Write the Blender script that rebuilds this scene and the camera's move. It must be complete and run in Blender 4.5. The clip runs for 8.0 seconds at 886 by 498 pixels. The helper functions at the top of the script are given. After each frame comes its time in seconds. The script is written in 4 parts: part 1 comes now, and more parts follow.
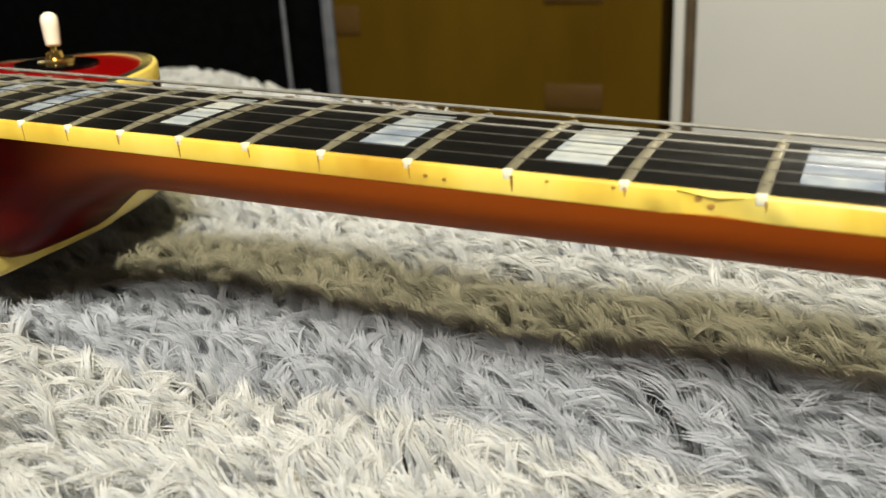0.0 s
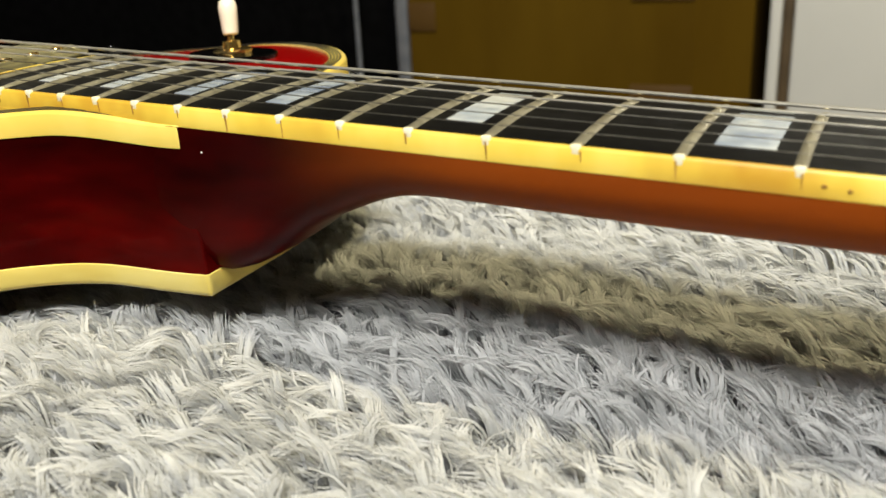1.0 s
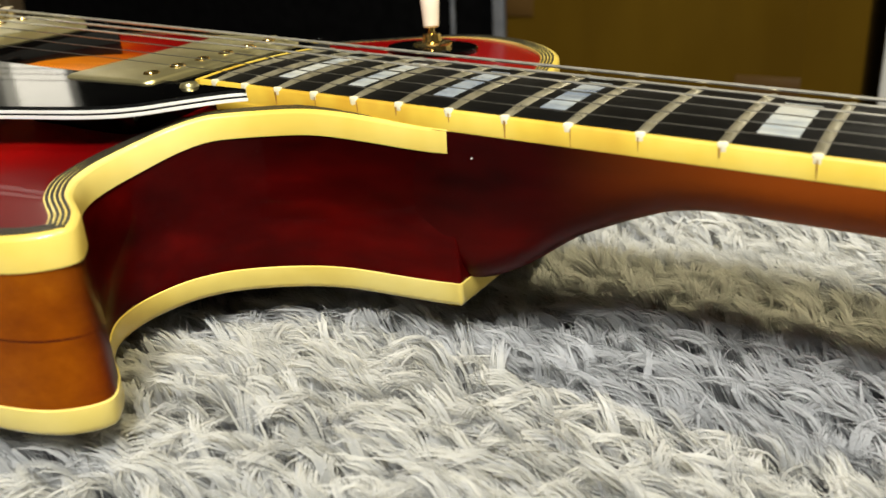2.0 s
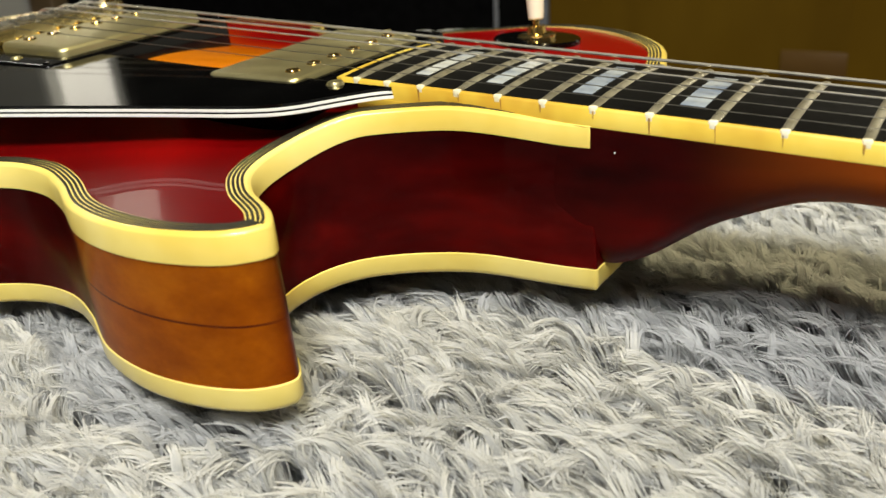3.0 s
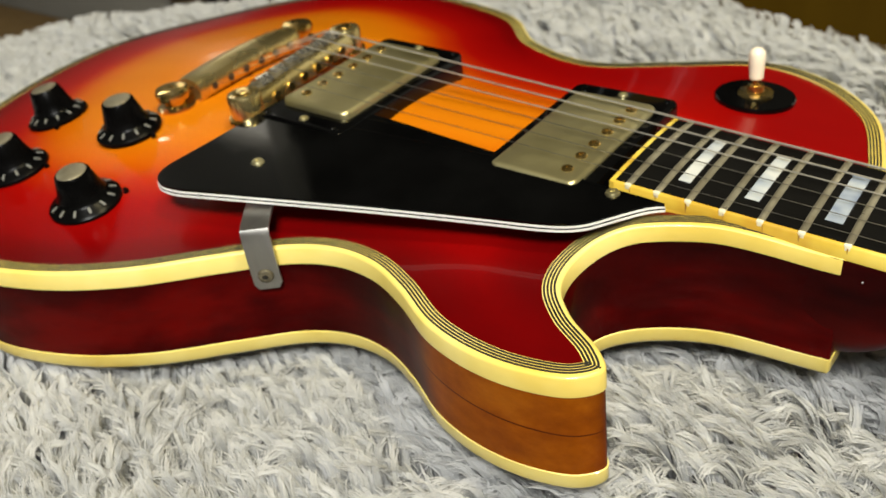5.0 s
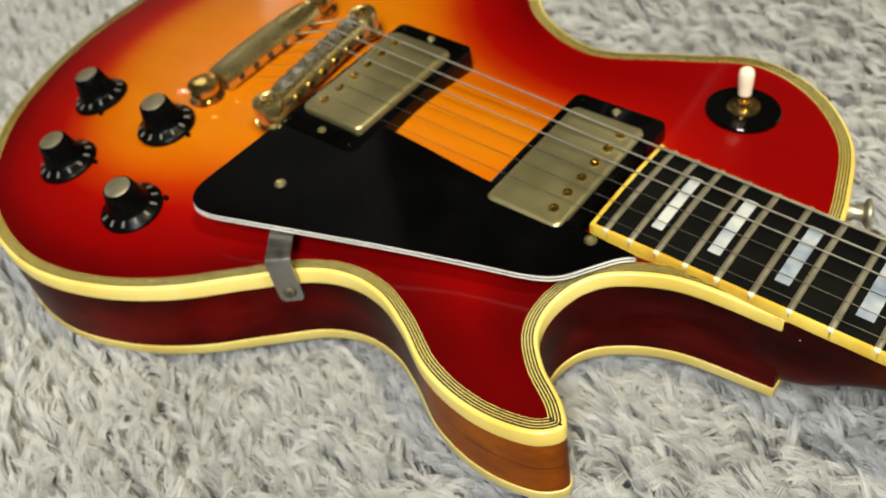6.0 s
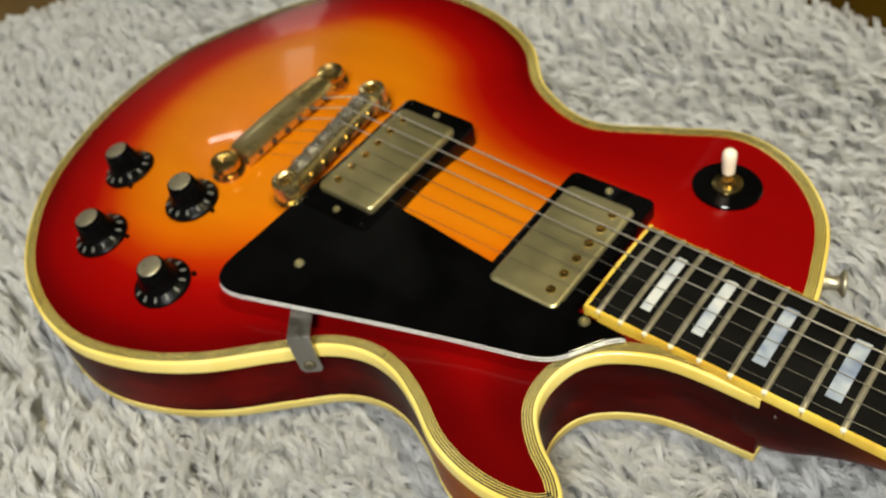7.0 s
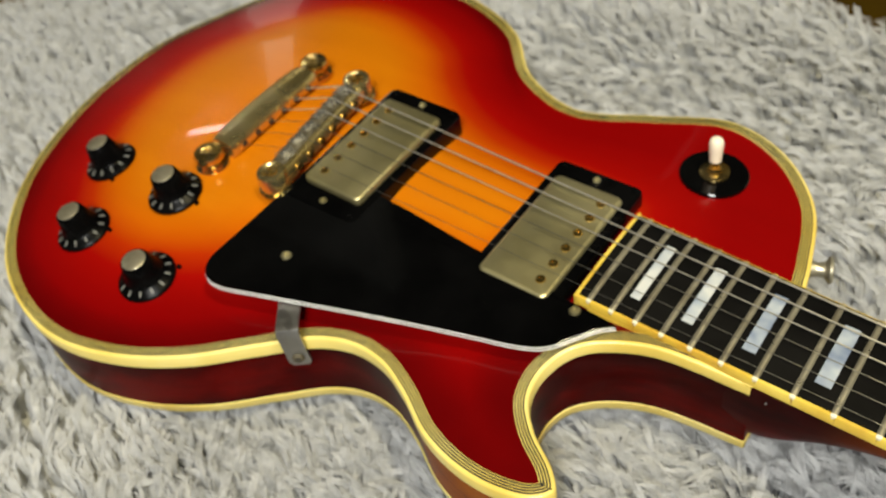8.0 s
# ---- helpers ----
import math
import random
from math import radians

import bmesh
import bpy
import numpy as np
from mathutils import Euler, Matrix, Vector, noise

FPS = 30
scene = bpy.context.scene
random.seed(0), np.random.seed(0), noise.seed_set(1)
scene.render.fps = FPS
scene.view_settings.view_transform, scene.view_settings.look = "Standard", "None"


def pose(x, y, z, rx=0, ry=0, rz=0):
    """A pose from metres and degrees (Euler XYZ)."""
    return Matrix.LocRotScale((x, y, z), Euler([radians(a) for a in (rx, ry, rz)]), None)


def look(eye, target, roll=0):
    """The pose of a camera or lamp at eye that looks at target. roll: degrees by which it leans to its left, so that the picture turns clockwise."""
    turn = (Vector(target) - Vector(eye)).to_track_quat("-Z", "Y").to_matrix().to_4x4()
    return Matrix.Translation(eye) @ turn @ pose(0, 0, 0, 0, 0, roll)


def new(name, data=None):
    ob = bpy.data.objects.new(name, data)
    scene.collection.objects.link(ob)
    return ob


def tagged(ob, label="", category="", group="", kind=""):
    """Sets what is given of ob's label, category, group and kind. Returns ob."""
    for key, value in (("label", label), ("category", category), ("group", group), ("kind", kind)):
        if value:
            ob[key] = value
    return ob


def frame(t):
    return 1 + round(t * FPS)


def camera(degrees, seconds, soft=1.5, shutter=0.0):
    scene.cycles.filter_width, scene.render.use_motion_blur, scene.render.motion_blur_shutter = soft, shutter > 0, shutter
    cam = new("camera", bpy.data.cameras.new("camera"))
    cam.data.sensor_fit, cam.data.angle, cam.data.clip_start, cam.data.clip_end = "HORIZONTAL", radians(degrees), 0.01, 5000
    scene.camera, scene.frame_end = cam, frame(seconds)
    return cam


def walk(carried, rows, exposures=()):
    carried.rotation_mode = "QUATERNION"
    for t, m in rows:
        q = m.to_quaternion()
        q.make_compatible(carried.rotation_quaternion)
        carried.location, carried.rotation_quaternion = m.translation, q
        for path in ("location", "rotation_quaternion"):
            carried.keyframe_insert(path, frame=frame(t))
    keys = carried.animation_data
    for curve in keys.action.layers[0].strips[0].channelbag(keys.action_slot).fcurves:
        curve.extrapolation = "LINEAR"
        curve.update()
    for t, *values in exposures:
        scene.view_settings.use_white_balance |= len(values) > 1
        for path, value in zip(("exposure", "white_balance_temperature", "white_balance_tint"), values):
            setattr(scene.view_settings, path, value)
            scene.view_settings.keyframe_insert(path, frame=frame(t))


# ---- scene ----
cam = camera(51.4, 8.0, 1.5)
cam.data.dof.use_dof, cam.data.dof.focus_distance, cam.data.dof.aperture_fstop = True, 0.26, 18.0
PATH = [
    (0, (0.489, -0.2, 0.11), (-0.331, 1.486, -0.586), -3.3),
    (0.5, (0.456, -0.199, 0.109), (-0.377, 1.481, -0.585), -2.8),
    (1, (0.412, -0.201, 0.106), (-0.449, 1.466, -0.587), -2.9),
    (1.5, (0.382, -0.209, 0.11), (-0.522, 1.435, -0.582), -2.9),
    (1.7, (0.37, -0.212, 0.11), (-0.554, 1.42, -0.586), -2.5),
    (2.8, (0.343, -0.234, 0.122), (-0.633, 1.311, -0.69), -3.2),
    (3, (0.337, -0.243, 0.123), (-0.639, 1.32, -0.656), -3.1),
    (3.5, (0.312, -0.264, 0.133), (-0.679, 1.298, -0.628), -2.2),
    (4, (0.29, -0.279, 0.142), (-0.709, 1.247, -0.679), -2.3),
    (4.5, (0.292, -0.289, 0.165), (-0.753, 1.154, -0.743), -4.4),
    (4.7, (0.29, -0.289, 0.187), (-0.741, 1.118, -0.791), -4.3),
    (5.8, (0.306, -0.261, 0.308), (-0.685, 0.808, -1.061), -7.3),
    (6, (0.302, -0.253, 0.319), (-0.667, 0.771, -1.101), -7.9),
    (6.5, (0.3, -0.239, 0.356), (-0.666, 0.712, -1.114), -9.1),
    (7, (0.305, -0.244, 0.37), (-0.674, 0.747, -1.066), -9.6),
    (7.5, (0.303, -0.25, 0.371), (-0.629, 0.758, -1.083), -8.7),
    (8, (0.3, -0.246, 0.369), (-0.632, 0.761, -1.085), -8.8),
]
walk(cam, [(t, look(eye, target, roll)) for t, eye, target, roll in PATH],
     [(0, 0.02), (1.5, 0.0), (3.5, -0.12), (4.5, -0.16), (6, -0.33), (7, -0.42), (8, -0.42)])

# ---- world and lights ----
world = bpy.data.worlds.new("room_air")
world.use_nodes = True
scene.world = world
world.node_tree.nodes["Background"].inputs[0].default_value = (0.55, 0.56, 0.6, 1)
world.node_tree.nodes["Background"].inputs[1].default_value = 0.012
scene.view_settings.exposure = 0.0


def area_lamp(name, eye, target, wide, deep, watts, colour):
    data = bpy.data.lights.new(name, "AREA")
    data.shape, data.size, data.size_y, data.energy, data.color = "RECTANGLE", wide, deep, watts, colour
    ob = new(name, data)
    ob.matrix_world = look(eye, target)
    return ob


CEIL = 1.95
area_lamp("window_light", (0.80, -1.20, 1.78), (0.15, 0.0, 0), 0.55, 0.55, 86, (0.99, 0.985, 0.935))
area_lamp("ceiling_lamp_light", (0.75, 0.0, CEIL - 0.06), (0.55, 0.0, 0), 0.12, 0.12, 32, (1.0, 0.87, 0.50))


# ---- materials ----
def nodes_of(name):
    m = bpy.data.materials.new(name)
    m.use_nodes = True
    nt = m.node_tree
    return m, nt, nt.nodes["Principled BSDF"]


def add(nt, kind, **values):
    n = nt.nodes.new(kind)
    for key, value in values.items():
        n.inputs[key.replace("_", " ")].default_value = value
    return n


def ramp(nt, src, stops):
    r = nt.nodes.new("ShaderNodeValToRGB")
    while len(r.color_ramp.elements) < len(stops):
        r.color_ramp.elements.new(0.5)
    for e, (pos, col) in zip(r.color_ramp.elements, stops):
        e.position, e.color = pos, (*col, 1)
    nt.links.new(src, r.inputs[0])
    return r.outputs[0]


def bump(nt, bsdf, src, strength, distance):
    b = nt.nodes.new("ShaderNodeBump")
    b.inputs["Strength"].default_value, b.inputs["Distance"].default_value = strength, distance
    nt.links.new(src, b.inputs["Height"])
    nt.links.new(b.outputs[0], bsdf.inputs["Normal"])


def noise_of(nt, scale, detail=4.0, stretch=(1, 1, 1), rough=0.55):
    tc, mp = nt.nodes.new("ShaderNodeTexCoord"), nt.nodes.new("ShaderNodeMapping")
    mp.inputs["Scale"].default_value = stretch
    nt.links.new(tc.outputs["Object"], mp.inputs[0])
    n = add(nt, "ShaderNodeTexNoise", Scale=scale, Detail=detail, Roughness=rough)
    nt.links.new(mp.outputs[0], n.inputs["Vector"])
    return n.outputs[0]


def surface(name, colours, scale, rough=0.5, metal=0.0, coat=0.0, stretch=(1, 1, 1), relief=0.0, detail=4.0, rough_var=0.0, spread=(0.35, 0.65), spec=0.5):
    """A material whose colour wanders between the given ones with noise."""
    m, nt, b = nodes_of(name)
    n = noise_of(nt, scale, detail, stretch)
    k = len(colours)
    stops = [(spread[0] + (spread[1] - spread[0]) * i / max(1, k - 1), c) for i, c in enumerate(colours)]
    nt.links.new(ramp(nt, n, stops), b.inputs["Base Color"])
    b.inputs["Roughness"].default_value, b.inputs["Metallic"].default_value = rough, metal
    b.inputs["Specular IOR Level"].default_value = spec
    b.inputs["Coat Weight"].default_value, b.inputs["Coat Roughness"].default_value = coat, 0.06
    if rough_var:
        mr = add(nt, "ShaderNodeMapRange", From_Min=0.3, From_Max=0.7, To_Min=rough - rough_var, To_Max=rough + rough_var)
        nt.links.new(noise_of(nt, scale * 2.3, 5.0), mr.inputs[0])
        nt.links.new(mr.outputs[0], b.inputs["Roughness"])
    if relief:
        bump(nt, b, noise_of(nt, scale * 4, 5.0, stretch), 0.3, relief)
    return m


def sunburst():
    """Cherry sunburst lacquer: amber in the middle of the top, red towards the rim, with faint flame of the maple."""
    m, nt, b = nodes_of("sunburst_lacquer")
    at = nt.nodes.new("ShaderNodeAttribute")
    at.attribute_name = "burst"
    grain = noise_of(nt, 60, 5, (0.12, 1, 1))
    soft = noise_of(nt, 14, 3)
    mix = nt.nodes.new("ShaderNodeMath")
    mix.operation = "MULTIPLY_ADD"
    nt.links.new(soft, mix.inputs[0])
    mix.inputs[1].default_value = 0.07
    nt.links.new(at.outputs["Fac"], mix.inputs[2])
    col = ramp(nt, mix.outputs[0], [(0.03, (0.080, 0.0004, 0.0008)), (0.11, (0.18, 0.0006, 0.0008)), (0.36, (0.27, 0.0022, 0.0009)), (0.54, (0.36, 0.022, 0.0007)), (0.76, (0.48, 0.098, 0.0010)), (1.0, (0.52, 0.150, 0.0020))])
    over = nt.nodes.new("ShaderNodeMix")
    over.data_type, over.blend_type = "RGBA", "MULTIPLY"
    over.inputs[0].default_value = 0.22
    nt.links.new(col, over.inputs[6])
    nt.links.new(ramp(nt, grain, [(0.35, (0.75, 0.62, 0.5)), (0.62, (1, 1, 1))]), over.inputs[7])
    nt.links.new(over.outputs[2], b.inputs["Base Color"])
    b.inputs["Roughness"].default_value, b.inputs["Specular IOR Level"].default_value = 0.3, 0.1
    b.inputs["Coat Weight"].default_value, b.inputs["Coat Roughness"].default_value = 0.32, 0.02
    bump(nt, b, noise_of(nt, 25, 2), 0.04, 0.001)
    return m


def side_wood():
    """Dark cherry lacquer over the sides; the horn's flank has worn and faded to amber brown, with a glue seam."""
    m, nt, b = nodes_of("cherry_side")
    tc, sep = nt.nodes.new("ShaderNodeTexCoord"), nt.nodes.new("ShaderNodeSeparateXYZ")
    nt.links.new(tc.outputs["Object"], sep.inputs[0])
    cloud = noise_of(nt, 22, 4, (0.5, 1, 1.6))
    grain = noise_of(nt, 42, 6, (0.7, 1, 1.2), 0.65)
    red = ramp(nt, cloud, [(0.36, (0.009, 0.0002, 0.0003)), (0.54, (0.037, 0.0005, 0.0005)), (0.70, (0.092, 0.0014, 0.0009))])
    tan = ramp(nt, grain, [(0.28, (0.11, 0.017, 0.0008)), (0.55, (0.23, 0.054, 0.0013)), (0.8, (0.34, 0.100, 0.003))])

    def edge(src, lo, hi):
        mr = add(nt, "ShaderNodeMapRange", From_Min=lo, From_Max=hi)
        mr.interpolation_type = "SMOOTHSTEP"
        nt.links.new(src, mr.inputs[0])
        return mr.outputs[0]

    def times(a, c):
        k = nt.nodes.new("ShaderNodeMath")
        k.operation = "MULTIPLY"
        nt.links.new(a, k.inputs[0])
        nt.links.new(c, k.inputs[1])
        return k.outputs[0]

    worn = times(edge(sep.outputs["Y"], -0.098, -0.112), edge(sep.outputs["X"], 0.125, 0.150))
    mix = nt.nodes.new("ShaderNodeMix")
    mix.data_type = "RGBA"
    nt.links.new(worn, mix.inputs[0])
    nt.links.new(red, mix.inputs[6])
    nt.links.new(tan, mix.inputs[7])
    line = nt.nodes.new("ShaderNodeMath")
    line.operation = "MULTIPLY_ADD"
    nt.links.new(sep.outputs["X"], line.inputs[0])
    line.inputs[1].default_value = 0.03
    nt.links.new(sep.outputs["Z"], line.inputs[2])
    off = nt.nodes.new("ShaderNodeMath")
    off.operation = "COMPARE"
    nt.links.new(line.outputs[0], off.inputs[0])
    off.inputs[1].default_value, off.inputs[2].default_value = 0.0255, 0.00028
    seam = nt.nodes.new("ShaderNodeMix")
    seam.data_type = "RGBA"
    nt.links.new(times(times(off.outputs[0], worn), edge(grain, 0.25, 0.5)), seam.inputs[0])
    nt.links.new(mix.outputs[2], seam.inputs[6])
    seam.inputs[7].default_value = (0.06, 0.008, 0.003, 1)
    nt.links.new(seam.outputs[2], b.inputs["Base Color"])
    b.inputs["Roughness"].default_value, b.inputs["Specular IOR Level"].default_value = 0.35, 0.03
    b.inputs["Coat Weight"].default_value, b.inputs["Coat Roughness"].default_value = 0.07, 0.03
    bump(nt, b, noise_of(nt, 90, 3), 0.08, 0.0006)
    return m


def fur_mat():
    m, nt, b = nodes_of("fur")
    geo = nt.nodes.new("ShaderNodeNewGeometry")
    col = ramp(nt, geo.outputs["Random Per Island"], [(0.0, (0.70, 0.705, 0.71)), (0.35, (0.74, 0.742, 0.74)), (0.7, (0.765, 0.765, 0.755)), (1.0, (0.80, 0.797, 0.78))])
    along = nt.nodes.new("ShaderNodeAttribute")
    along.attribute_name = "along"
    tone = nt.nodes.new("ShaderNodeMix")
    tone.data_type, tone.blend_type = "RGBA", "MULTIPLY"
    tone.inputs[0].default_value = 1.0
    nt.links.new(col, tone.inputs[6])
    # Greyish roots, darkened further: shade between tufts is painted into the colour.
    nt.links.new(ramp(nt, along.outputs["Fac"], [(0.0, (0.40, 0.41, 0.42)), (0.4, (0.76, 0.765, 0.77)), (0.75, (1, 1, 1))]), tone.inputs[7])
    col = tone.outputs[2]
    nt.links.new(col, b.inputs["Base Color"])
    b.inputs["Roughness"].default_value = 0.75
    b.inputs["Specular IOR Level"].default_value = 0.1
    thin = nt.nodes.new("ShaderNodeBsdfTranslucent")
    nt.links.new(col, thin.inputs[0])
    mix = nt.nodes.new("ShaderNodeMixShader")
    mix.inputs[0].default_value = 0.56
    nt.links.new(b.outputs[0], mix.inputs[1])
    nt.links.new(thin.outputs[0], mix.inputs[2])
    nt.links.new(mix.outputs[0], nt.nodes["Material Output"].inputs[0])
    return m


def neck_mat():
    """Reddish brown neck whose heel runs into the body's dark cherry."""
    m, nt, b = nodes_of("neck_wood")
    tc, sep = nt.nodes.new("ShaderNodeTexCoord"), nt.nodes.new("ShaderNodeSeparateXYZ")
    nt.links.new(tc.outputs["Object"], sep.inputs[0])
    grain = noise_of(nt, 60, 5, (0.08, 1, 1))
    brown = ramp(nt, grain, [(0.3, (0.18, 0.030, 0.0022)), (0.6, (0.25, 0.049, 0.0038)), (0.8, (0.30, 0.064, 0.0055))])
    red = ramp(nt, noise_of(nt, 22, 4, (0.5, 1, 1.6)), [(0.36, (0.009, 0.0002, 0.0003)), (0.54, (0.037, 0.0005, 0.0005)), (0.70, (0.092, 0.0014, 0.0009))])
    mr = add(nt, "ShaderNodeMapRange", From_Min=0.270, From_Max=0.335)
    mr.interpolation_type = "SMOOTHSTEP"
    nt.links.new(sep.outputs["X"], mr.inputs[0])
    mix = nt.nodes.new("ShaderNodeMix")
    mix.data_type = "RGBA"
    nt.links.new(mr.outputs[0], mix.inputs[0])
    nt.links.new(red, mix.inputs[6])
    nt.links.new(brown, mix.inputs[7])
    nt.links.new(mix.outputs[2], b.inputs["Base Color"])
    b.inputs["Roughness"].default_value, b.inputs["Specular IOR Level"].default_value = 0.35, 0.05
    b.inputs["Coat Weight"].default_value, b.inputs["Coat Roughness"].default_value = 0.03, 0.06
    return m


def pearl():
    """Pearly plastic; its sheen, different from block to block, is painted into the base colour."""
    m, nt, b = nodes_of("pearloid")
    info = nt.nodes.new("ShaderNodeObjectInfo")
    mix = nt.nodes.new("ShaderNodeMath")
    mix.operation = "MULTIPLY_ADD"
    nt.links.new(info.outputs["Random"], mix.inputs[0])
    mix.inputs[1].default_value = 0.30
    off = nt.nodes.new("ShaderNodeMath")
    off.operation = "SUBTRACT"
    nt.links.new(noise_of(nt, 75, 2.0), off.inputs[0])
    off.inputs[1].default_value = 0.15
    nt.links.new(off.outputs[0], mix.inputs[2])
    nt.links.new(ramp(nt, mix.outputs[0], [(0.28, (0.17, 0.21, 0.29)), (0.5, (0.35, 0.39, 0.43)), (0.72, (0.54, 0.55, 0.52))]), b.inputs["Base Color"])
    b.inputs["Roughness"].default_value, b.inputs["Coat Weight"].default_value, b.inputs["Coat Roughness"].default_value = 0.25, 0.6, 0.06
    return m


M_TOP, M_SIDE, M_FUR = sunburst(), side_wood(), fur_mat()
M_BACKING = surface("fur_backing", [(0.50, 0.505, 0.51), (0.60, 0.60, 0.59)], 60, 0.95)
M_CREAM = surface("cream_binding", [(0.66, 0.48, 0.085), (0.75, 0.595, 0.15), (0.79, 0.65, 0.21)], 18, 0.35, coat=0.3, rough_var=0.08)
M_AGED = surface("aged_binding", [(0.46, 0.25, 0.02), (0.66, 0.46, 0.055), (0.73, 0.58, 0.12)], 26, 0.4, coat=0.3, rough_var=0.08, stretch=(1, 1, 0.6))
M_LINE = surface("black_purfling", [(0.012, 0.011, 0.01), (0.03, 0.028, 0.02)], 50, 0.4)
# Plain dark metal for the saddle channel and the bracket screw.
M_DARKMETAL = surface("dark_metal", [(0.05, 0.042, 0.025), (0.13, 0.11, 0.07)], 200, 0.6, metal=0.4)
M_NECK = neck_mat()
M_EBONY = surface("ebony", [(0.0015, 0.0014, 0.0013), (0.0042, 0.0039, 0.0035)], 40, 0.45, stretch=(0.1, 1, 1), relief=0.0004, rough_var=0.08, spec=0.15)
M_FRET = surface("fret_nickel", [(0.36, 0.32, 0.22), (0.52, 0.48, 0.35)], 90, 0.36, metal=0.75, rough_var=0.1)
M_PEARL = pearl()
M_STRING = surface("string_steel", [(0.36, 0.34, 0.29), (0.48, 0.45, 0.39)], 200, 0.30, metal=0.6)
M_PLAIN = surface("plain_string_steel", [(0.22, 0.21, 0.18), (0.34, 0.32, 0.28)], 200, 0.3, metal=0.9)
M_PLASTIC = surface("black_plastic", [(0.0010, 0.0010, 0.0010), (0.0022, 0.0022, 0.0022)], 30, 0.07, rough_var=0.02, spec=0.25)
M_KNOB = surface("knob_plastic", [(0.0012, 0.0012, 0.0012), (0.0026, 0.0026, 0.0026)], 40, 0.26, rough_var=0.06, spec=0.06)
M_WHITE = surface("white_ply", [(0.72, 0.71, 0.68), (0.82, 0.81, 0.78)], 60, 0.4)
M_NICKEL = surface("aged_nickel", [(0.40, 0.35, 0.16), (0.53, 0.47, 0.24), (0.60, 0.545, 0.31)], 14, 0.40, metal=0.92, rough_var=0.08)
M_WORN = surface("worn_gold_plate", [(0.68, 0.52, 0.19), (0.76, 0.63, 0.30), (0.80, 0.71, 0.42)], 16, 0.28, metal=0.95, rough_var=0.07)
M_GOLD = surface("worn_gold", [(0.56, 0.35, 0.08), (0.72, 0.50, 0.15), (0.78, 0.61, 0.30)], 70, 0.16, metal=0.97, rough_var=0.08)
M_STEEL = surface("brushed_steel", [(0.36, 0.35, 0.33), (0.46, 0.45, 0.43)], 120, 0.38, metal=1.0, stretch=(1, 0.1, 0.1), rough_var=0.06)
M_SADDLE = surface("saddle_steel", [(0.62, 0.60, 0.54), (0.74, 0.72, 0.66)], 90, 0.25, metal=0.95, rough_var=0.08)
M_IVORY = surface("ivory_tip", [(0.74, 0.62, 0.46), (0.82, 0.72, 0.56)], 50, 0.35)
M_MARK = surface("knob_print", [(0.10, 0.10, 0.092), (0.18, 0.18, 0.16)], 90, 0.5)
M_NUB = surface("pale_nub", [(0.72, 0.66, 0.44), (0.82, 0.77, 0.58)], 60, 0.4)
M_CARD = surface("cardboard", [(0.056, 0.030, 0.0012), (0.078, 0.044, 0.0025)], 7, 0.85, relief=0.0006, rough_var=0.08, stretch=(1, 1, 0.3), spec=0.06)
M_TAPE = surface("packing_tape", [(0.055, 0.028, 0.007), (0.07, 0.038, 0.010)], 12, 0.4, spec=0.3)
# Ceiling and outer walls, all but unseen, coloured dark to hold reflections down.
M_ROOM = surface("dim_room_paint", [(0.055, 0.047, 0.036), (0.075, 0.064, 0.05)], 3, 0.8, relief=0.0005)
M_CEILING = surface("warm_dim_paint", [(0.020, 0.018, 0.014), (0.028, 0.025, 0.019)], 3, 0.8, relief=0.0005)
M_STAIN = surface("binding_stain", [(0.20, 0.09, 0.012), (0.42, 0.23, 0.04)], 300, 0.6)
M_WALL = surface("grey_wall_paint", [(0.43, 0.43, 0.41), (0.48, 0.48, 0.455)], 3, 0.7, relief=0.0005)
# Same wall paint darkened: the weaker light on the northwest wall is painted in.
M_WALL_SHADED = surface("grey_wall_paint_shaded", [(0.22, 0.22, 0.20), (0.26, 0.26, 0.24)], 3, 0.7, relief=0.0005)
M_DARK = surface("black_vinyl", [(0.0010, 0.0010, 0.0011), (0.0020, 0.0020, 0.0022)], 60, 0.8, relief=0.0004, spec=0.02)
M_GREYMETAL = surface("grey_metal", [(0.20, 0.22, 0.26), (0.28, 0.30, 0.34)], 40, 0.4, metal=0.6)
M_FLOOR = surface("floor_wood", [(0.16, 0.095, 0.03), (0.24, 0.15, 0.05)], 5, 0.45, stretch=(0.15, 1, 1), rough_var=0.08)
M_BRONZE = surface("brown_frame", [(0.045, 0.03, 0.014), (0.075, 0.05, 0.025)], 20, 0.5)


def glowing(name, colour, strength):
    m, nt, b = nodes_of(name)
    b.inputs["Base Color"].default_value = (0.8, 0.8, 0.8, 1)
    b.inputs["Emission Color"].default_value = (*colour, 1)
    b.inputs["Emission Strength"].default_value = strength
    return m


M_DAY = glowing("window_daylight", (1.0, 0.93, 0.76), 1.9)
M_TUBE = glowing("lamp_tube", (1.0, 0.95, 0.86), 38.0)


# ---- mesh helpers ----
def mesh_of(name, bm, material, sharp=40):
    me = bpy.data.meshes.new(name)
    bmesh.ops.recalc_face_normals(bm, faces=bm.faces[:])
    bm.to_mesh(me)
    bm.free()
    me.polygons.foreach_set("use_smooth", [True] * len(me.polygons))
    me.set_sharp_from_angle(angle=radians(sharp))
    me.materials.append(material)
    return me


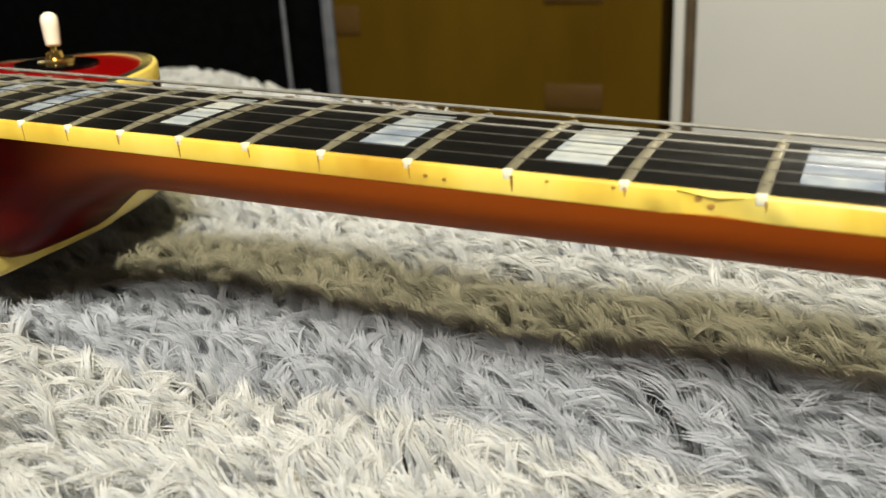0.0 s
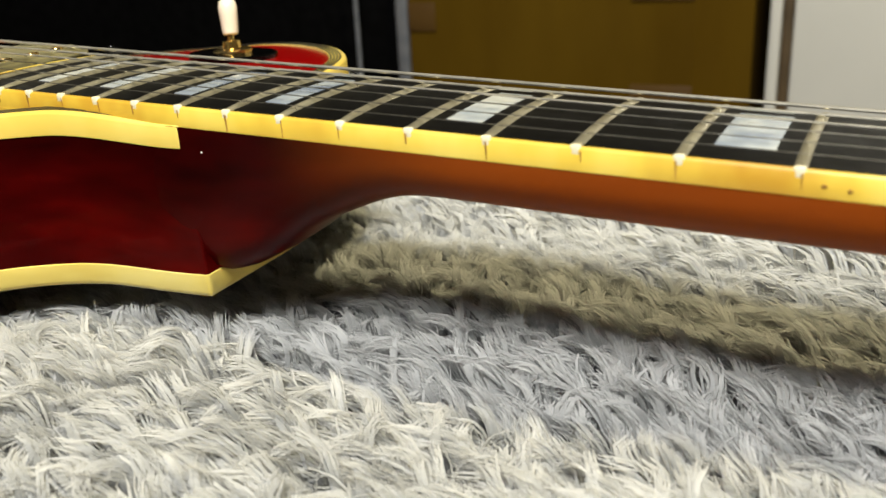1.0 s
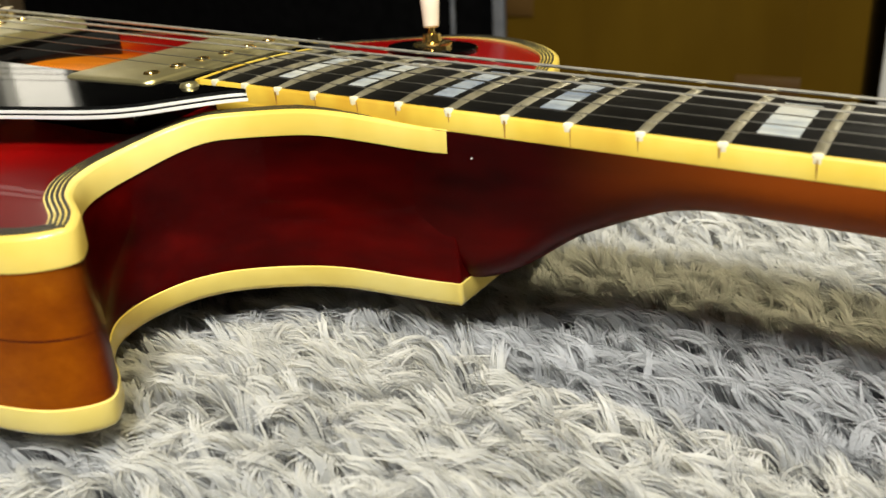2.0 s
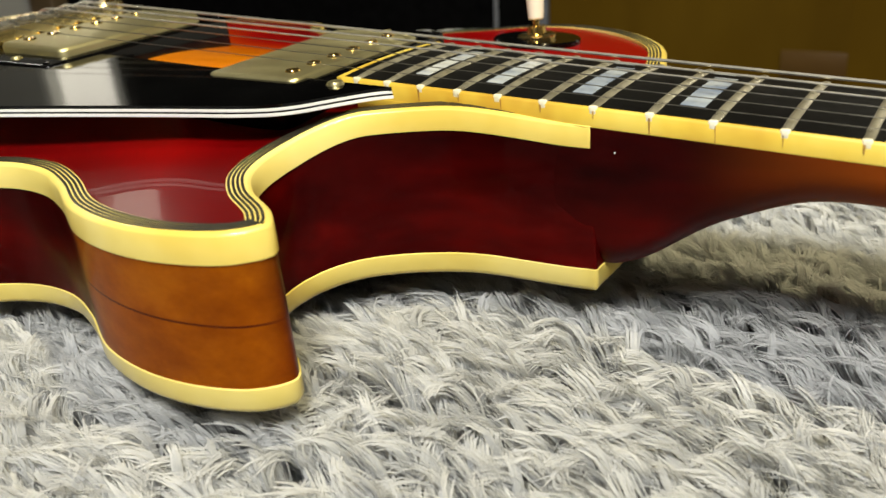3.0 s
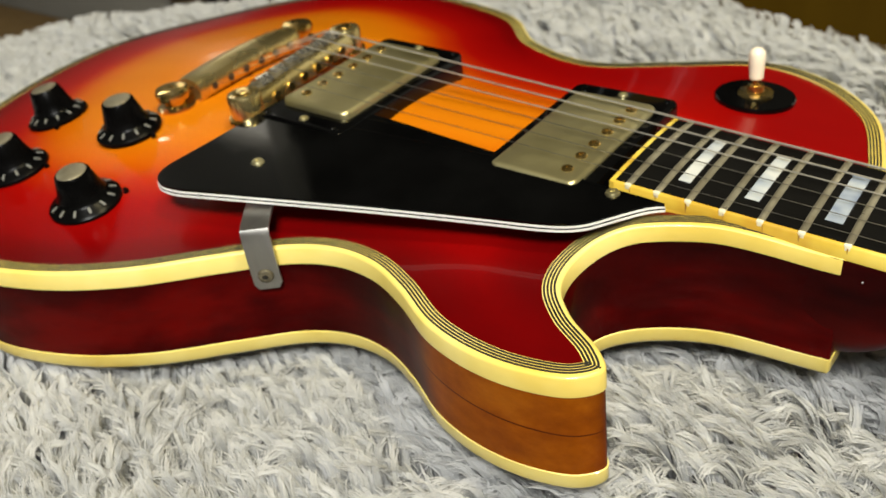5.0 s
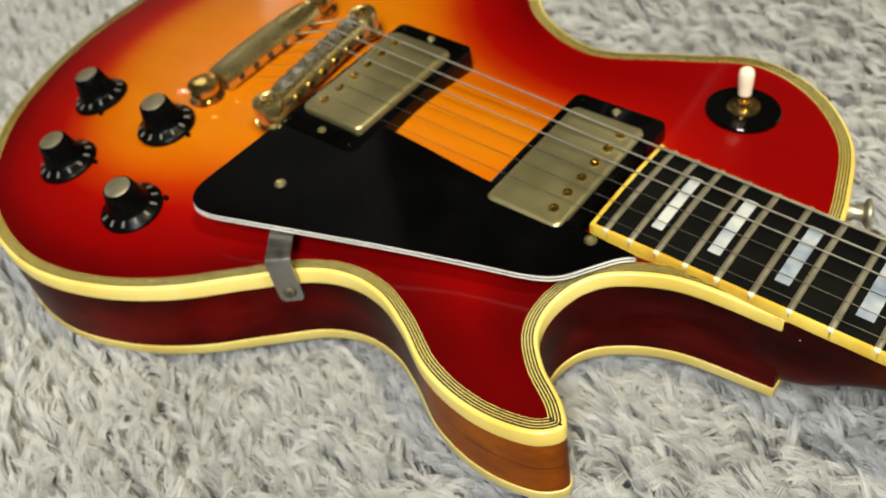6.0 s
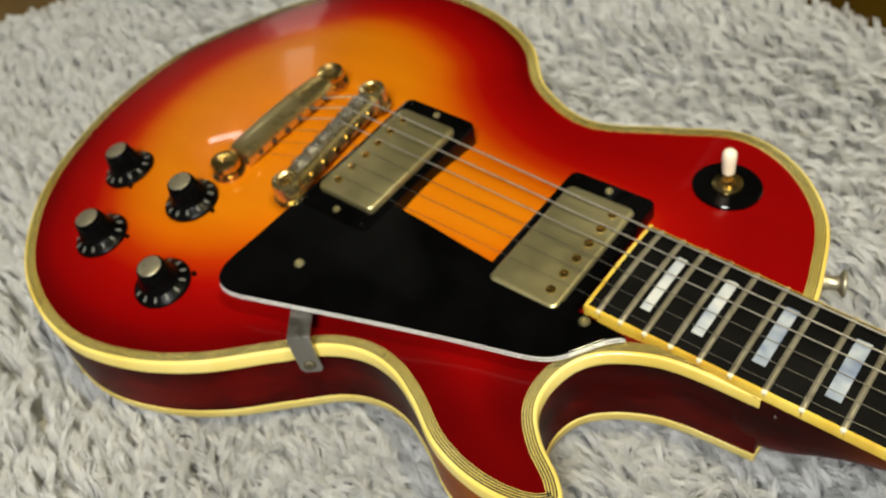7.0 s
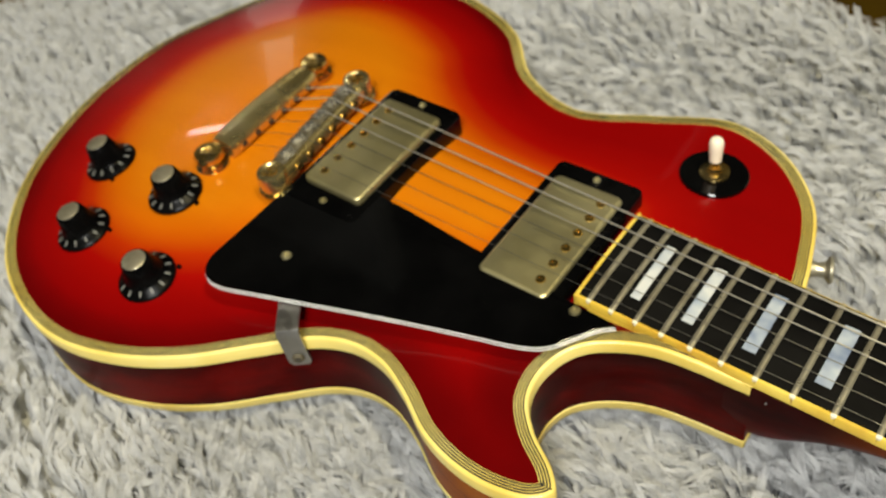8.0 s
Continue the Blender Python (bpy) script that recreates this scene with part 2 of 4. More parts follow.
def part(name, bm, material, parent=None, label="", sharp=40):
    ob = new(name, bm if isinstance(bm, bpy.types.Mesh) else mesh_of(name, bm, material, sharp))
    ob.parent = parent
    if label:
        ob["label"] = label
    return ob


def loft(bm, rings, closed=True, caps=True):
    """Skin between rings of points that all have the same count."""
    vs = [[bm.verts.new(p) for p in ring] for ring in rings]
    n = len(vs[0])
    for a, b in zip(vs, vs[1:]):
        for i in range(n if closed else n - 1):
            j = (i + 1) % n
            bm.faces.new((a[i], a[j], b[j], b[i]))
    if caps and closed:
        bm.faces.new(vs[0][::-1])
        bm.faces.new(vs[-1])
    return vs


def lathe(bm, profile, centre=(0, 0, 0), seg=32, tilt=None):
    """A turned shape: profile of (radius, height)."""
    rings = []
    for r, h in profile:
        ring = [Vector((r * math.cos(2 * math.pi * i / seg), r * math.sin(2 * math.pi * i / seg), h)) for i in range(seg)]
        rings.append([(tilt @ p if tilt else p) + Vector(centre) for p in ring])
    loft(bm, rings)


def rounded(w, d, r, n=6, cx=0.0, cy=0.0):
    """A rectangle of w by d with rounded corners."""
    r = min(r, w / 2 - 1e-5, d / 2 - 1e-5)
    pts = []
    for k, (sx, sy) in enumerate(((1, 1), (-1, 1), (-1, -1), (1, -1))):
        for i in range(n + 1):
            a = math.pi / 2 * (k + i / n)
            pts.append((cx + sx * (w / 2 - r) + r * math.cos(a), cy + sy * (d / 2 - r) + r * math.sin(a)))
    return pts


def inset(pts, d):
    """The closed outline moved inwards by d along its normals (counter-clockwise outline)."""
    p = np.array(pts, float)
    t = np.roll(p, -1, 0) - np.roll(p, 1, 0)
    t /= np.linalg.norm(t, axis=1)[:, None] + 1e-12
    return p + np.stack([-t[:, 1], t[:, 0]], 1) * d


def slab(bm, pts, z0, z1, bevel=0.0005, slope=None):
    """A plate with the given outline from z0 to z1, its upper and lower edges rounded. slope adds a height by place."""
    s = slope or (lambda x, y: 0.0)
    steps = [(bevel, z0), (bevel * 0.3, z0 + bevel * 0.3), (0, z0 + bevel), (0, z1 - bevel), (bevel * 0.3, z1 - bevel * 0.3), (bevel, z1)]
    loft(bm, [[(x, y, z + s(x, y)) for x, y in inset(pts, d)] for d, z in steps])


def tube(bm, path, radius, seg=8):
    path = [Vector(p) for p in path]
    rings = []
    for i, p in enumerate(path):
        t = (path[min(i + 1, len(path) - 1)] - path[max(i - 1, 0)]).normalized()
        u = t.cross(Vector((0, 0, 1)) if abs(t.z) < 0.9 else Vector((0, 1, 0))).normalized()
        v = t.cross(u)
        rings.append([p + radius * (math.cos(2 * math.pi * k / seg) * u + math.sin(2 * math.pi * k / seg) * v) for k in range(seg)])
    loft(bm, rings)


def box(bm, x0, x1, y0, y1, z0, z1, bevel=0.002):
    slab(bm, [(x0, y0), (x1, y0), (x1, y1), (x0, y1)] if bevel == 0 else rounded(x1 - x0, y1 - y0, bevel, 3, (x0 + x1) / 2, (y0 + y1) / 2), z0, z1, bevel)


# ---- the guitar ----
G = pose(0.0024, 0, 0.002, 0, -2.3, 0)
guitar = new("electric_guitar")
guitar.matrix_world = G
tagged(guitar, "cherry sunburst electric guitar with cream binding lying on a rug", "guitar")

# the body leans a little towards the treble side
TILT = Matrix.Translation((0, -0.10, 0.03)) @ pose(0, 0, 0, 1.5, 0, 0) @ Matrix.Translation((0, 0.10, -0.03))
LEVEL = math.tan(radians(1.5))
RIM, BACK = 0.0424, -0.0035
SCALE = 0.628
# half outline numbers in millimetres, from the neck joint round the treble side, the tail and the bass side
OUTLINE = [(249.3, -24), (249, -27.2), (246, -27.6), (228, -29), (206, -33), (189, -41), (178, -51), (174, -63), (176, -75), (185.5, -86.5), (201, -97.5), (206.3, -104.8), (200.5, -112), (186, -116.3),
           (168, -116.3), (148, -111), (127, -99), (110, -92), (93, -91), (76, -97), (55, -114), (29, -136), (0, -152), (-35, -161), (-72, -157), (-112, -139),
           (-152, -99), (-176, -47), (-184.5, 4), (-183, 57.5), (-163.5, 117), (-118, 160.5), (-68, 174.5), (-20.5, 168.5), (25, 145), (60, 109), (98, 93), (138, 106),
           (174, 118), (205, 108), (232, 80), (244, 46), (247.5, 30), (249.3, 24)]


def spline(pts, per=10):
    """A closed smooth curve through the points."""
    p = [Vector(q) for q in pts]
    out = []
    n = len(p)
    for i in range(n):
        a, b, c, d = p[i - 1], p[i], p[(i + 1) % n], p[(i + 2) % n]
        k1, k2, k3 = (b - a).length ** 0.5, (c - b).length ** 0.5, (d - c).length ** 0.5
        m1 = (c - b) / k2 - (c - a) / (k1 + k2) + (b - a) / k1
        m2 = (c - b) / k2 - (d - b) / (k2 + k3) + (d - c) / k3
        for j in range(per):
            u = j / per
            out.append((2 * u**3 - 3 * u**2 + 1) * b + (u**3 - 2 * u**2 + u) * m1 * k2 + (3 * u**2 - 2 * u**3) * c + (u**3 - u**2) * m2 * k2)
    return out


EDGE = [(q.x / 1000, q.y / 1000) for q in spline([Vector(q) for q in OUTLINE])][::-1]  # counter-clockwise
EDGE_A = np.array(EDGE)


def rim_distance(x, y):
    a, b = EDGE_A, np.roll(EDGE_A, -1, 0)
    ab, ap = b - a, np.array((x, y)) - a
    u = np.clip((ap * ab).sum(1) / (ab * ab).sum(1), 0, 1)
    return float(np.sqrt(((ap - u[:, None] * ab) ** 2).sum(1).min()))


def smooth(v):
    v = min(1.0, max(0.0, v))
    return v * v * (3 - 2 * v)


NECK_TOP, NECK_SLOPE = 0.0566, math.tan(radians(4.3))


def board_z(x):
    """Height of the fingerboard's edge."""
    return NECK_TOP - (x - 0.17) * NECK_SLOPE


def rim_rise(x, y):
    """The rim lifts to meet the fingerboard in the cutaway."""
    if y > -0.005 or x < 0.16:  # and drops a little round the bass side's lower bout
        return -0.0078 * smooth((0.09 - x) / 0.12) * smooth(y / 0.12)
    return 0.0063 * smooth((x - 0.163) / 0.025) * (1 - 0.67 * smooth((x - 0.205) / 0.044)) * smooth((y + 0.078) / 0.03)


RISE = [rim_rise(x, y) for x, y in EDGE]
LIFT = [0.27 * up * (1 - smooth((x - 0.215) / 0.03)) for up, (x, y) in zip(RISE, EDGE)]


def carve(x, y):
    """Height of the carved top."""
    arch = RIM + rim_rise(x, y) + 0.0112 * smooth((rim_distance(x, y) - 0.004) / 0.112)
    plane = max(board_z(x) - 0.0062 - LEVEL * (y + 0.10), RIM + rim_rise(x, y))
    k = 0.004
    h = max(0.0, min(1.0, 0.5 + 0.5 * (plane - arch) / k))
    return plane * (1 - h) + arch * h - k * h * (1 - h) if x > -0.02 else arch


# back and sides
from mathutils.geometry import delaunay_2d_cdt
bm = bmesh.new()
steps = [(0.004, BACK), (0.0015, BACK + 0.0007), (0.0004, BACK + 0.002), (0.0004, BACK + 0.02), (0.0004, RIM - 0.0056), (0.003, RIM - 0.005), (0.003, RIM - 0.001)]
skin = loft(bm, [[(x, y, z + (up if z < 0.02 else high)) for (x, y), up, high in zip(inset(EDGE, d), LIFT, RISE)] for d, z in steps], caps=False)
flat, _, tris, *_ = delaunay_2d_cdt([Vector(q) for q in inset(EDGE, 0.004)], [], [list(range(len(EDGE)))], 1, 1e-7)
if len(flat) == len(EDGE):
    for f in tris:
        bm.faces.new([skin[0][i] for i in f])
body = part("body", bm, M_SIDE, guitar, "dark cherry red lacquered body, horn flank worn to amber")
body.matrix_local = TILT

# carved top
inner = [Vector(q) for q in inset(EDGE, 0.0058)]
grid = []
for gx in np.arange(-0.19, 0.26, 0.0045):
    for gy in np.arange(-0.17, 0.18, 0.0045):
        grid.append((gx, gy))
inner_a = np.array([tuple(q) for q in inner])


def inside(x, y):
    a, b = inner_a, np.roll(inner_a, -1, 0)
    cross = (a[:, 1] > y) != (b[:, 1] > y)
    xs = a[:, 0] + (y - a[:, 1]) / (b[:, 1] - a[:, 1] + 1e-15) * (b[:, 0] - a[:, 0])
    return bool(((xs > x) & cross).sum() % 2)


grid = [Vector(q) for q in grid if inside(*q) and rim_distance(*q) > 0.0085]
pts, _, tris, *_ = delaunay_2d_cdt(inner + grid, [], [list(range(len(inner)))], 1, 1e-6)
me = bpy.data.meshes.new("carved_top")
# the arch is sanded smooth away from the rim
heights = np.array([carve(q.x, q.y) for q in pts])
links = np.array(sorted({(a, b) for f in tris for a, b in zip(f, list(f[1:]) + [f[0]])} | {(b, a) for f in tris for a, b in zip(f, list(f[1:]) + [f[0]])}))
count = np.bincount(links[:, 0], minlength=len(pts))
free = np.array([rim_distance(q.x, q.y) > 0.0075 for q in pts])
for _ in range(24):
    mean = np.bincount(links[:, 0], heights[links[:, 1]], minlength=len(pts)) / np.maximum(count, 1)
    heights = np.where(free, 0.5 * heights + 0.5 * mean, heights)
me.from_pydata([(q.x, q.y, h) for q, h in zip(pts, heights)], [], [list(f) for f in tris])
me.polygons.foreach_set("use_smooth", [True] * len(me.polygons))
layer = me.attributes.new("burst", "FLOAT", "POINT")
for q, slot in zip(pts, layer.data):
    d = rim_distance(q.x, q.y)
    centre = smooth((0.205 - q.x - 0.35 * abs(q.y)) / 0.105)
    d *= 0.80 + 0.24 * smooth((q.y + 0.11) / 0.12) + 0.14 * smooth((-0.02 - q.x) / 0.08)
    slot.value = max(smooth((d - 0.002) / 0.092) * (0.30 + 0.70 * centre), 0.10 * smooth((q.x - 0.02) / 0.08) * smooth((q.y + 0.02) / 0.06))
me.materials.append(M_TOP)
part("carved_top", me, M_TOP, body, "cherry sunburst top, amber in the middle")

# bindings
def binding_depth(x, y):
    """The binding is shallower where it runs into the cutaway."""
    return 0.0078 - (0.0010 + 0.0004 * smooth((x - 0.2) / 0.04)) * smooth((x - 0.168) / 0.022) * smooth((y + 0.080) / 0.03)


bm = bmesh.new()
steps = [(0.0008, 1.0), (0.0, 0.96), (0.0, 0.13), (0.0004, 0.045), (0.0012, 0), (0.0062, -0.005), (0.0062, 0.3)]
loft(bm, [[(x, y, RIM + up - k * binding_depth(ex, ey)) for (x, y), (ex, ey), up in zip(inset(EDGE, d), EDGE, RISE)] for d, k in steps], caps=False)
part("top_binding", bm, M_CREAM, body, "thick cream binding round the top edge")
for k in range(4):
    bm = bmesh.new()
    o = 0.0018 + 0.00112 * k
    loft(bm, [[(x, y, z + up) for (x, y), up in zip(inset(EDGE, d), RISE)] for d, z in ((o, RIM - 0.0005), (o, RIM + 0.00018), (o + 0.0007, RIM + 0.0002), (o + 0.0007, RIM - 0.0005))], caps=False)
    part("purfling", bm, M_LINE, body, "thin black purfling line")
bm = bmesh.new()
steps = [(0.006, BACK - 0.0001), (0.0025, BACK - 0.0001), (0.0008, BACK + 0.0006), (0.0, BACK + 0.002), (0.0, BACK + 0.0068), (0.0008, BACK + 0.0072)]
loft(bm, [[(x, y, z + up) for (x, y), up in zip(inset(EDGE, d), LIFT)] for d, z in steps], caps=False)
part("back_binding", bm, M_CREAM, body, "cream binding round the back edge")


# ---- neck and fingerboard ----
def half(x):
    return 0.0215 + (SCALE - x) / 0.452 * 0.007


def fret_x(n):
    return SCALE * 2 ** (-n / 12)


CROWN = 0.0011
BOARD_END, NUT = 0.1695, SCALE


def board_pts(x, w, n=9):
    return [(x, w * (2 * i / (n - 1) - 1)) for i in range(n)]


bm = bmesh.new()
rings = []
for x in np.linspace(BOARD_END + 0.0015, NUT, 40):
    w = half(x) - 0.0014
    top = [(x, y, board_z(x) + CROWN * (1 - (y / half(x)) ** 2)) for _, y in board_pts(x, w)]
    rings.append(top + [(x, w, board_z(x) - 0.0050), (x, -w, board_z(x) - 0.0050)])
loft(bm, rings)
board = part("fingerboard", bm, M_EBONY, guitar, "black ebony fingerboard", 30)

for s in (-1, 1):
    bm = bmesh.new()
    rings = []
    for x in np.linspace(BOARD_END, NUT, 120):
        w, z = half(x), board_z(x)
        wob = 0.00012 * noise.noise(Vector((x * 90, s * 3, 0)))
        if s < 0:
            wob -= 0.0011 * math.exp(-((x - 0.462) / 0.006) ** 2)
        o = [(w - 0.0015, z + (0.00015 if s < 0 else -0.0004)), (w - 0.0004, z + (0.0001 if s < 0 else -0.0006) + wob), (w + wob, z - (0.0004 if s < 0 else 0.0010)), (w + wob, z - 0.0049), (w - 0.0004, z - 0.0053), (w - 0.0015, z - 0.0053)]
        rings.append([(x, s * y, zz) for y, zz in o])
    loft(bm, rings)
    part("board_binding", bm, M_AGED, board, "yellowed cream binding, stained and chipped")
bm = bmesh.new()
loft(bm, [[(x, y, board_z(x) + z) for x, z in ((BOARD_END, -0.006), (BOARD_END, CROWN * (1 - (y / half(x0)) ** 2) + 0.0001), (BOARD_END + 0.0016, CROWN * (1 - (y / half(x0)) ** 2) + 0.0001), (BOARD_END + 0.0016, -0.006))] for x0 in (BOARD_END,) for y in np.linspace(-half(x0), half(x0), 9)])
part("end_binding", bm, M_AGED, board)

for n in range(1, 23):
    x = fret_x(n)
    w = half(x) - 0.0013
    bm = bmesh.new()
    rings = []
    for y in np.linspace(-w, w, 9):
        z = board_z(x) + CROWN * (1 - (y / half(x)) ** 2)
        e = 0.55 if abs(y) > w * 0.99 else 1.0
        rings.append([(x + 0.0013 * math.cos(a), y, z + e * 0.0010 * math.sin(a)) for a in np.linspace(0, math.pi, 7)])
    loft(bm, rings)
    fret = part("fret", bm, M_FRET, board)
    for s in (-1, 1):
        bm = bmesh.new()
        slab(bm, rounded(0.0024, 0.0015, 0.0006, 3, x, s * (half(x) - 0.0007)), board_z(x) - 0.0016, board_z(x) + (0.0006 if s < 0 else -0.0003), 0.0003)
        part("fret_nub", bm, M_NUB if s < 0 else M_AGED, fret)

rng = random.Random(4)
for n in range(1, 23):
    for s in (-1, 1):
        x = fret_x(n) + rng.uniform(-0.0006, 0.0012)
        low, wide = rng.uniform(0.0022, 0.0054), rng.uniform(0.00012, 0.00035)
        bm = bmesh.new()
        y0 = s * (half(x) - 0.0003)
        y1 = s * (half(x) + 0.00016)
        loft(bm, [[(x - wide * k, y, board_z(x) - z), (x + wide * k, y, board_z(x) - z), (x + wide * k, y1, board_z(x) - z), (x - wide * k, y1, board_z(x) - z)] for z, k, y in ((0.0006, 1, y0), (low * 0.6, 0.8, y0), (low, 0.3, y0))])
        part("binding_crack", bm, M_STAIN, board)
for x, z, r in ((0.4585, 0.0016, 0.0012), (0.4610, 0.0030, 0.0009), (0.4560, 0.0034, 0.0011), (0.4545, 0.0014, 0.0008), (0.4420, 0.0008, 0.0006), (0.4280, 0.0010, 0.0005), (0.4045, 0.0030, 0.0006), (0.4000, 0.0026, 0.0007)):
    bm = bmesh.new()
    lathe(bm, [(r, -0.0006), (r * 0.8, 0.00016), (r * 0.3, 0.00022), (0.00002, 0.0002)], (x, -half(x) + (0.0009 if 0.454 < x < 0.463 else 0.0), board_z(x) - z), 9, Euler((radians(90), 0, 0)).to_matrix() @ Matrix.Diagonal((1.0, 0.7, 1.0)))
    part("binding_pit", bm, M_STAIN, board, "dark chip in the binding")

for n in (1, 3, 5, 7, 9, 12, 15, 17, 19, 21):
    x0, x1 = fret_x(n), fret_x(n - 1)
    wide = 0.54 - 0.14 * smooth((n - 8) / 8)
    a, b = x0 + (x1 - x0) * (0.485 - wide / 2), x0 + (x1 - x0) * (0.485 + wide / 2)
    w = half((a + b) / 2) * 0.60
    bm = bmesh.new()
    rings = []
    for y in np.linspace(-w, w, 7):
        z = board_z(a) + CROWN * (1 - (y / half(a)) ** 2) + 0.00012
        z2 = board_z(b) + CROWN * (1 - (y / half(b)) ** 2) + 0.00012
        rings.append([(a, y, z - 0.001), (a, y, z), (b, y, z2), (b, y, z2 - 0.001)])
    loft(bm, rings)
    part("inlay", bm, M_PEARL, board, "pearly block inlay")


HEEL_X = (0.238, 0.250, 0.258, 0.264, 0.270, 0.278, 0.288, 0.300, 0.316)
HEEL_Z = (0.0012, 0.0022, 0.0048, 0.0082, 0.0125, 0.0173, 0.0209, 0.0234, 0.0246)


def neck_depth(x):
    """How far the neck's wood reaches below the board, and how much of that is heel."""
    plain = 0.0132 + 0.0026 * smooth((0.60 - x) / 0.25)
    low = sum(float(np.interp(x + k * 0.003, HEEL_X, HEEL_Z)) for k in (-1, 0, 1)) / 3
    u = 1 - smooth((x - 0.250) / 0.06)
    return plain + (board_z(x) - 0.0049 - low - plain) * (1 - smooth((x - 0.285) / 0.035)), u


bm = bmesh.new()
rings = []
for x in np.concatenate([np.linspace(0.238, 0.34, 48), np.linspace(0.345, NUT, 30)]):
    dep, u = neck_depth(x)
    zt, w = board_z(x) - 0.0049, half(x) - 0.0002 + 0.0006 * u
    p = 2.3 + 2.0 * u
    ring = []
    for a in np.linspace(0, math.pi, 19):
        c, s = math.cos(a), math.sin(a)
        ring.append((x, w * math.copysign(abs(c) ** (2 / p), c), zt - dep * abs(s) ** (2 / p)))
    rings.append(ring)
loft(bm, rings)
# the headstock, tipped back
t0 = pose(NUT, 0, board_z(NUT) - 0.002, 0, 14 + 4.3, 0)
hs = [[(0.0, -0.021), (0.02, -0.024), (0.05, -0.037), (0.10, -0.036), (0.165, -0.043), (0.185, -0.028), (0.178, -0.012), (0.186, 0.0), (0.178, 0.012), (0.185, 0.028), (0.165, 0.043), (0.10, 0.036), (0.05, 0.037), (0.02, 0.024), (0.0, 0.021)]][0]
loft(bm, [[t0 @ Vector((x, y, z)) for x, y in hs] for z in (-0.015, 0.0)])
me = mesh_of("neck", bm, M_NECK)
neck_wood = part("neck_wood", me, M_NECK, guitar, "reddish brown mahogany neck with a carved heel")

# fillet of binding under the board where it lies over the body
bm = bmesh.new()
rings = []
for x in np.linspace(0.176, 0.2495, 20):
    z0, z1, w = RIM + 0.0012, board_z(x) - 0.0049, half(x) + 0.0002
    rings.append([(x, -w, z0), (x, -w, z1), (x, w, z1), (x, w, z0)])
loft(bm, rings)
part("neck_fillet", bm, M_AGED, neck_wood, "yellowed fillet between fingerboard and body")

# a small white chip in the heel's lacquer
bm = bmesh.new()
lathe(bm, [(0.0003, -0.0005), (0.00025, 0.00015), (0.00002, 0.0002)], (0.2552, -half(0.2552) - 0.0003, 0.0394), 8, Euler((radians(90), 0, 0)).to_matrix())
part("lacquer_chip", bm, M_WHITE, neck_wood)

# nut
bm = bmesh.new()
slab(bm, rounded(0.005, 0.043, 0.001, 3, NUT + 0.0025, 0), board_z(NUT) - 0.004, board_z(NUT) + 0.0035, 0.0005)
part("nut", bm, M_IVORY, neck_wood)


# ---- pickups ----
def screw(parent, x, y, z, r, material=M_NICKEL, slot=True, up=None):
    bm = bmesh.new()
    lathe(bm, [(r, -0.002), (r, 0.0), (r * 0.8, r * 0.35), (r * 0.34, r * 0.42), (r * 0.3, r * 0.2), (0.00005, r * 0.15)], (x, y, z), 16)
    return part("screw", bm, material, parent)


def pickup(xc, yc, top, ring_top, pole_side, ring_low, slope):
    def tilt(x, y):
        return -(x - xc) * slope
    bm = bmesh.new()
    slab(bm, rounded(0.0455, 0.091, 0.004, 5, xc, yc), ring_low, ring_top, 0.0012, tilt)
    ring = part("pickup", bm, M_PLASTIC, guitar, "humbucking pickup with a tarnished cover in a black frame")
    ring.matrix_local = TILT
    bm = bmesh.new()
    outer = rounded(0.0360, 0.0690, 0.0035, 6, xc, yc)
    steps = [(0, ring_top - 0.003), (0, top - 0.0016), (0.0003, top - 0.0008), (0.0009, top - 0.0003), (0.002, top)]
    loft(bm, [[(x, y, z + tilt(x, y)) for x, y in inset(outer, d)] for d, z in steps])
    cover = part("pickup_cover", bm, M_NICKEL, ring, "dull tarnished nickel cover")
    for i in range(6):
        screw(cover, xc + pole_side * 0.0105, yc + (i - 2.5) * 0.0104, top - 0.0003 + tilt(xc + pole_side * 0.0105, 0), 0.0026, M_GOLD)
    for s in (-1, 1):
        screw(ring, xc, yc + s * 0.0405, ring_top, 0.0021)
        for e in (-1, 1):
            screw(ring, xc + e * 0.0185, yc + s * 0.0425, ring_top + tilt(xc + e * 0.0185, 0), 0.0013, M_PLASTIC)
    return ring


pickup(0.1427, -0.0022, 0.0566, 0.0546, 1, 0.043, 0.03)
pickup(0.0355, 0.0015, 0.0635, 0.0602, -1, 0.047, 0.05)


# ---- bridge and tailpiece ----
def bar(bm, a, b, wide, low, high, n=24, crown=0.0, ends=1.0, prof=None):
    """A rounded bar from a to b; crown lifts its middle."""
    a, b = Vector(a), Vector(b)
    along = (b - a).normalized()
    across = Vector((-along.y, along.x))
    rings = []
    for i in range(n + 1):
        u = i / n
        c = a.lerp(b, u)
        e = min(1.0, math.sqrt(max(0.0, 1 - (abs(2 * u - 1)) ** 10))) * ends + (1 - ends)
        e = max(e, 0.35)
        z = crown * (1 - (2 * u - 1) ** 2)
        prof = prof or [(-0.5, 0.0), (-0.5, 0.6), (-0.40, 0.88), (-0.2, 1.0), (0.2, 1.0), (0.40, 0.88), (0.5, 0.6), (0.5, 0.0)]
        rings.append([(*(c + across * (wide * e * px)), low + z + (high - low) * pz) for px, pz in prof])
    loft(bm, rings)


def on_bar(ends, along):
    """A place along a bar, counted in metres from its middle."""
    a, b = Vector(ends[0]), Vector(ends[1])
    return (a + b) / 2 + (b - a).normalized() * along


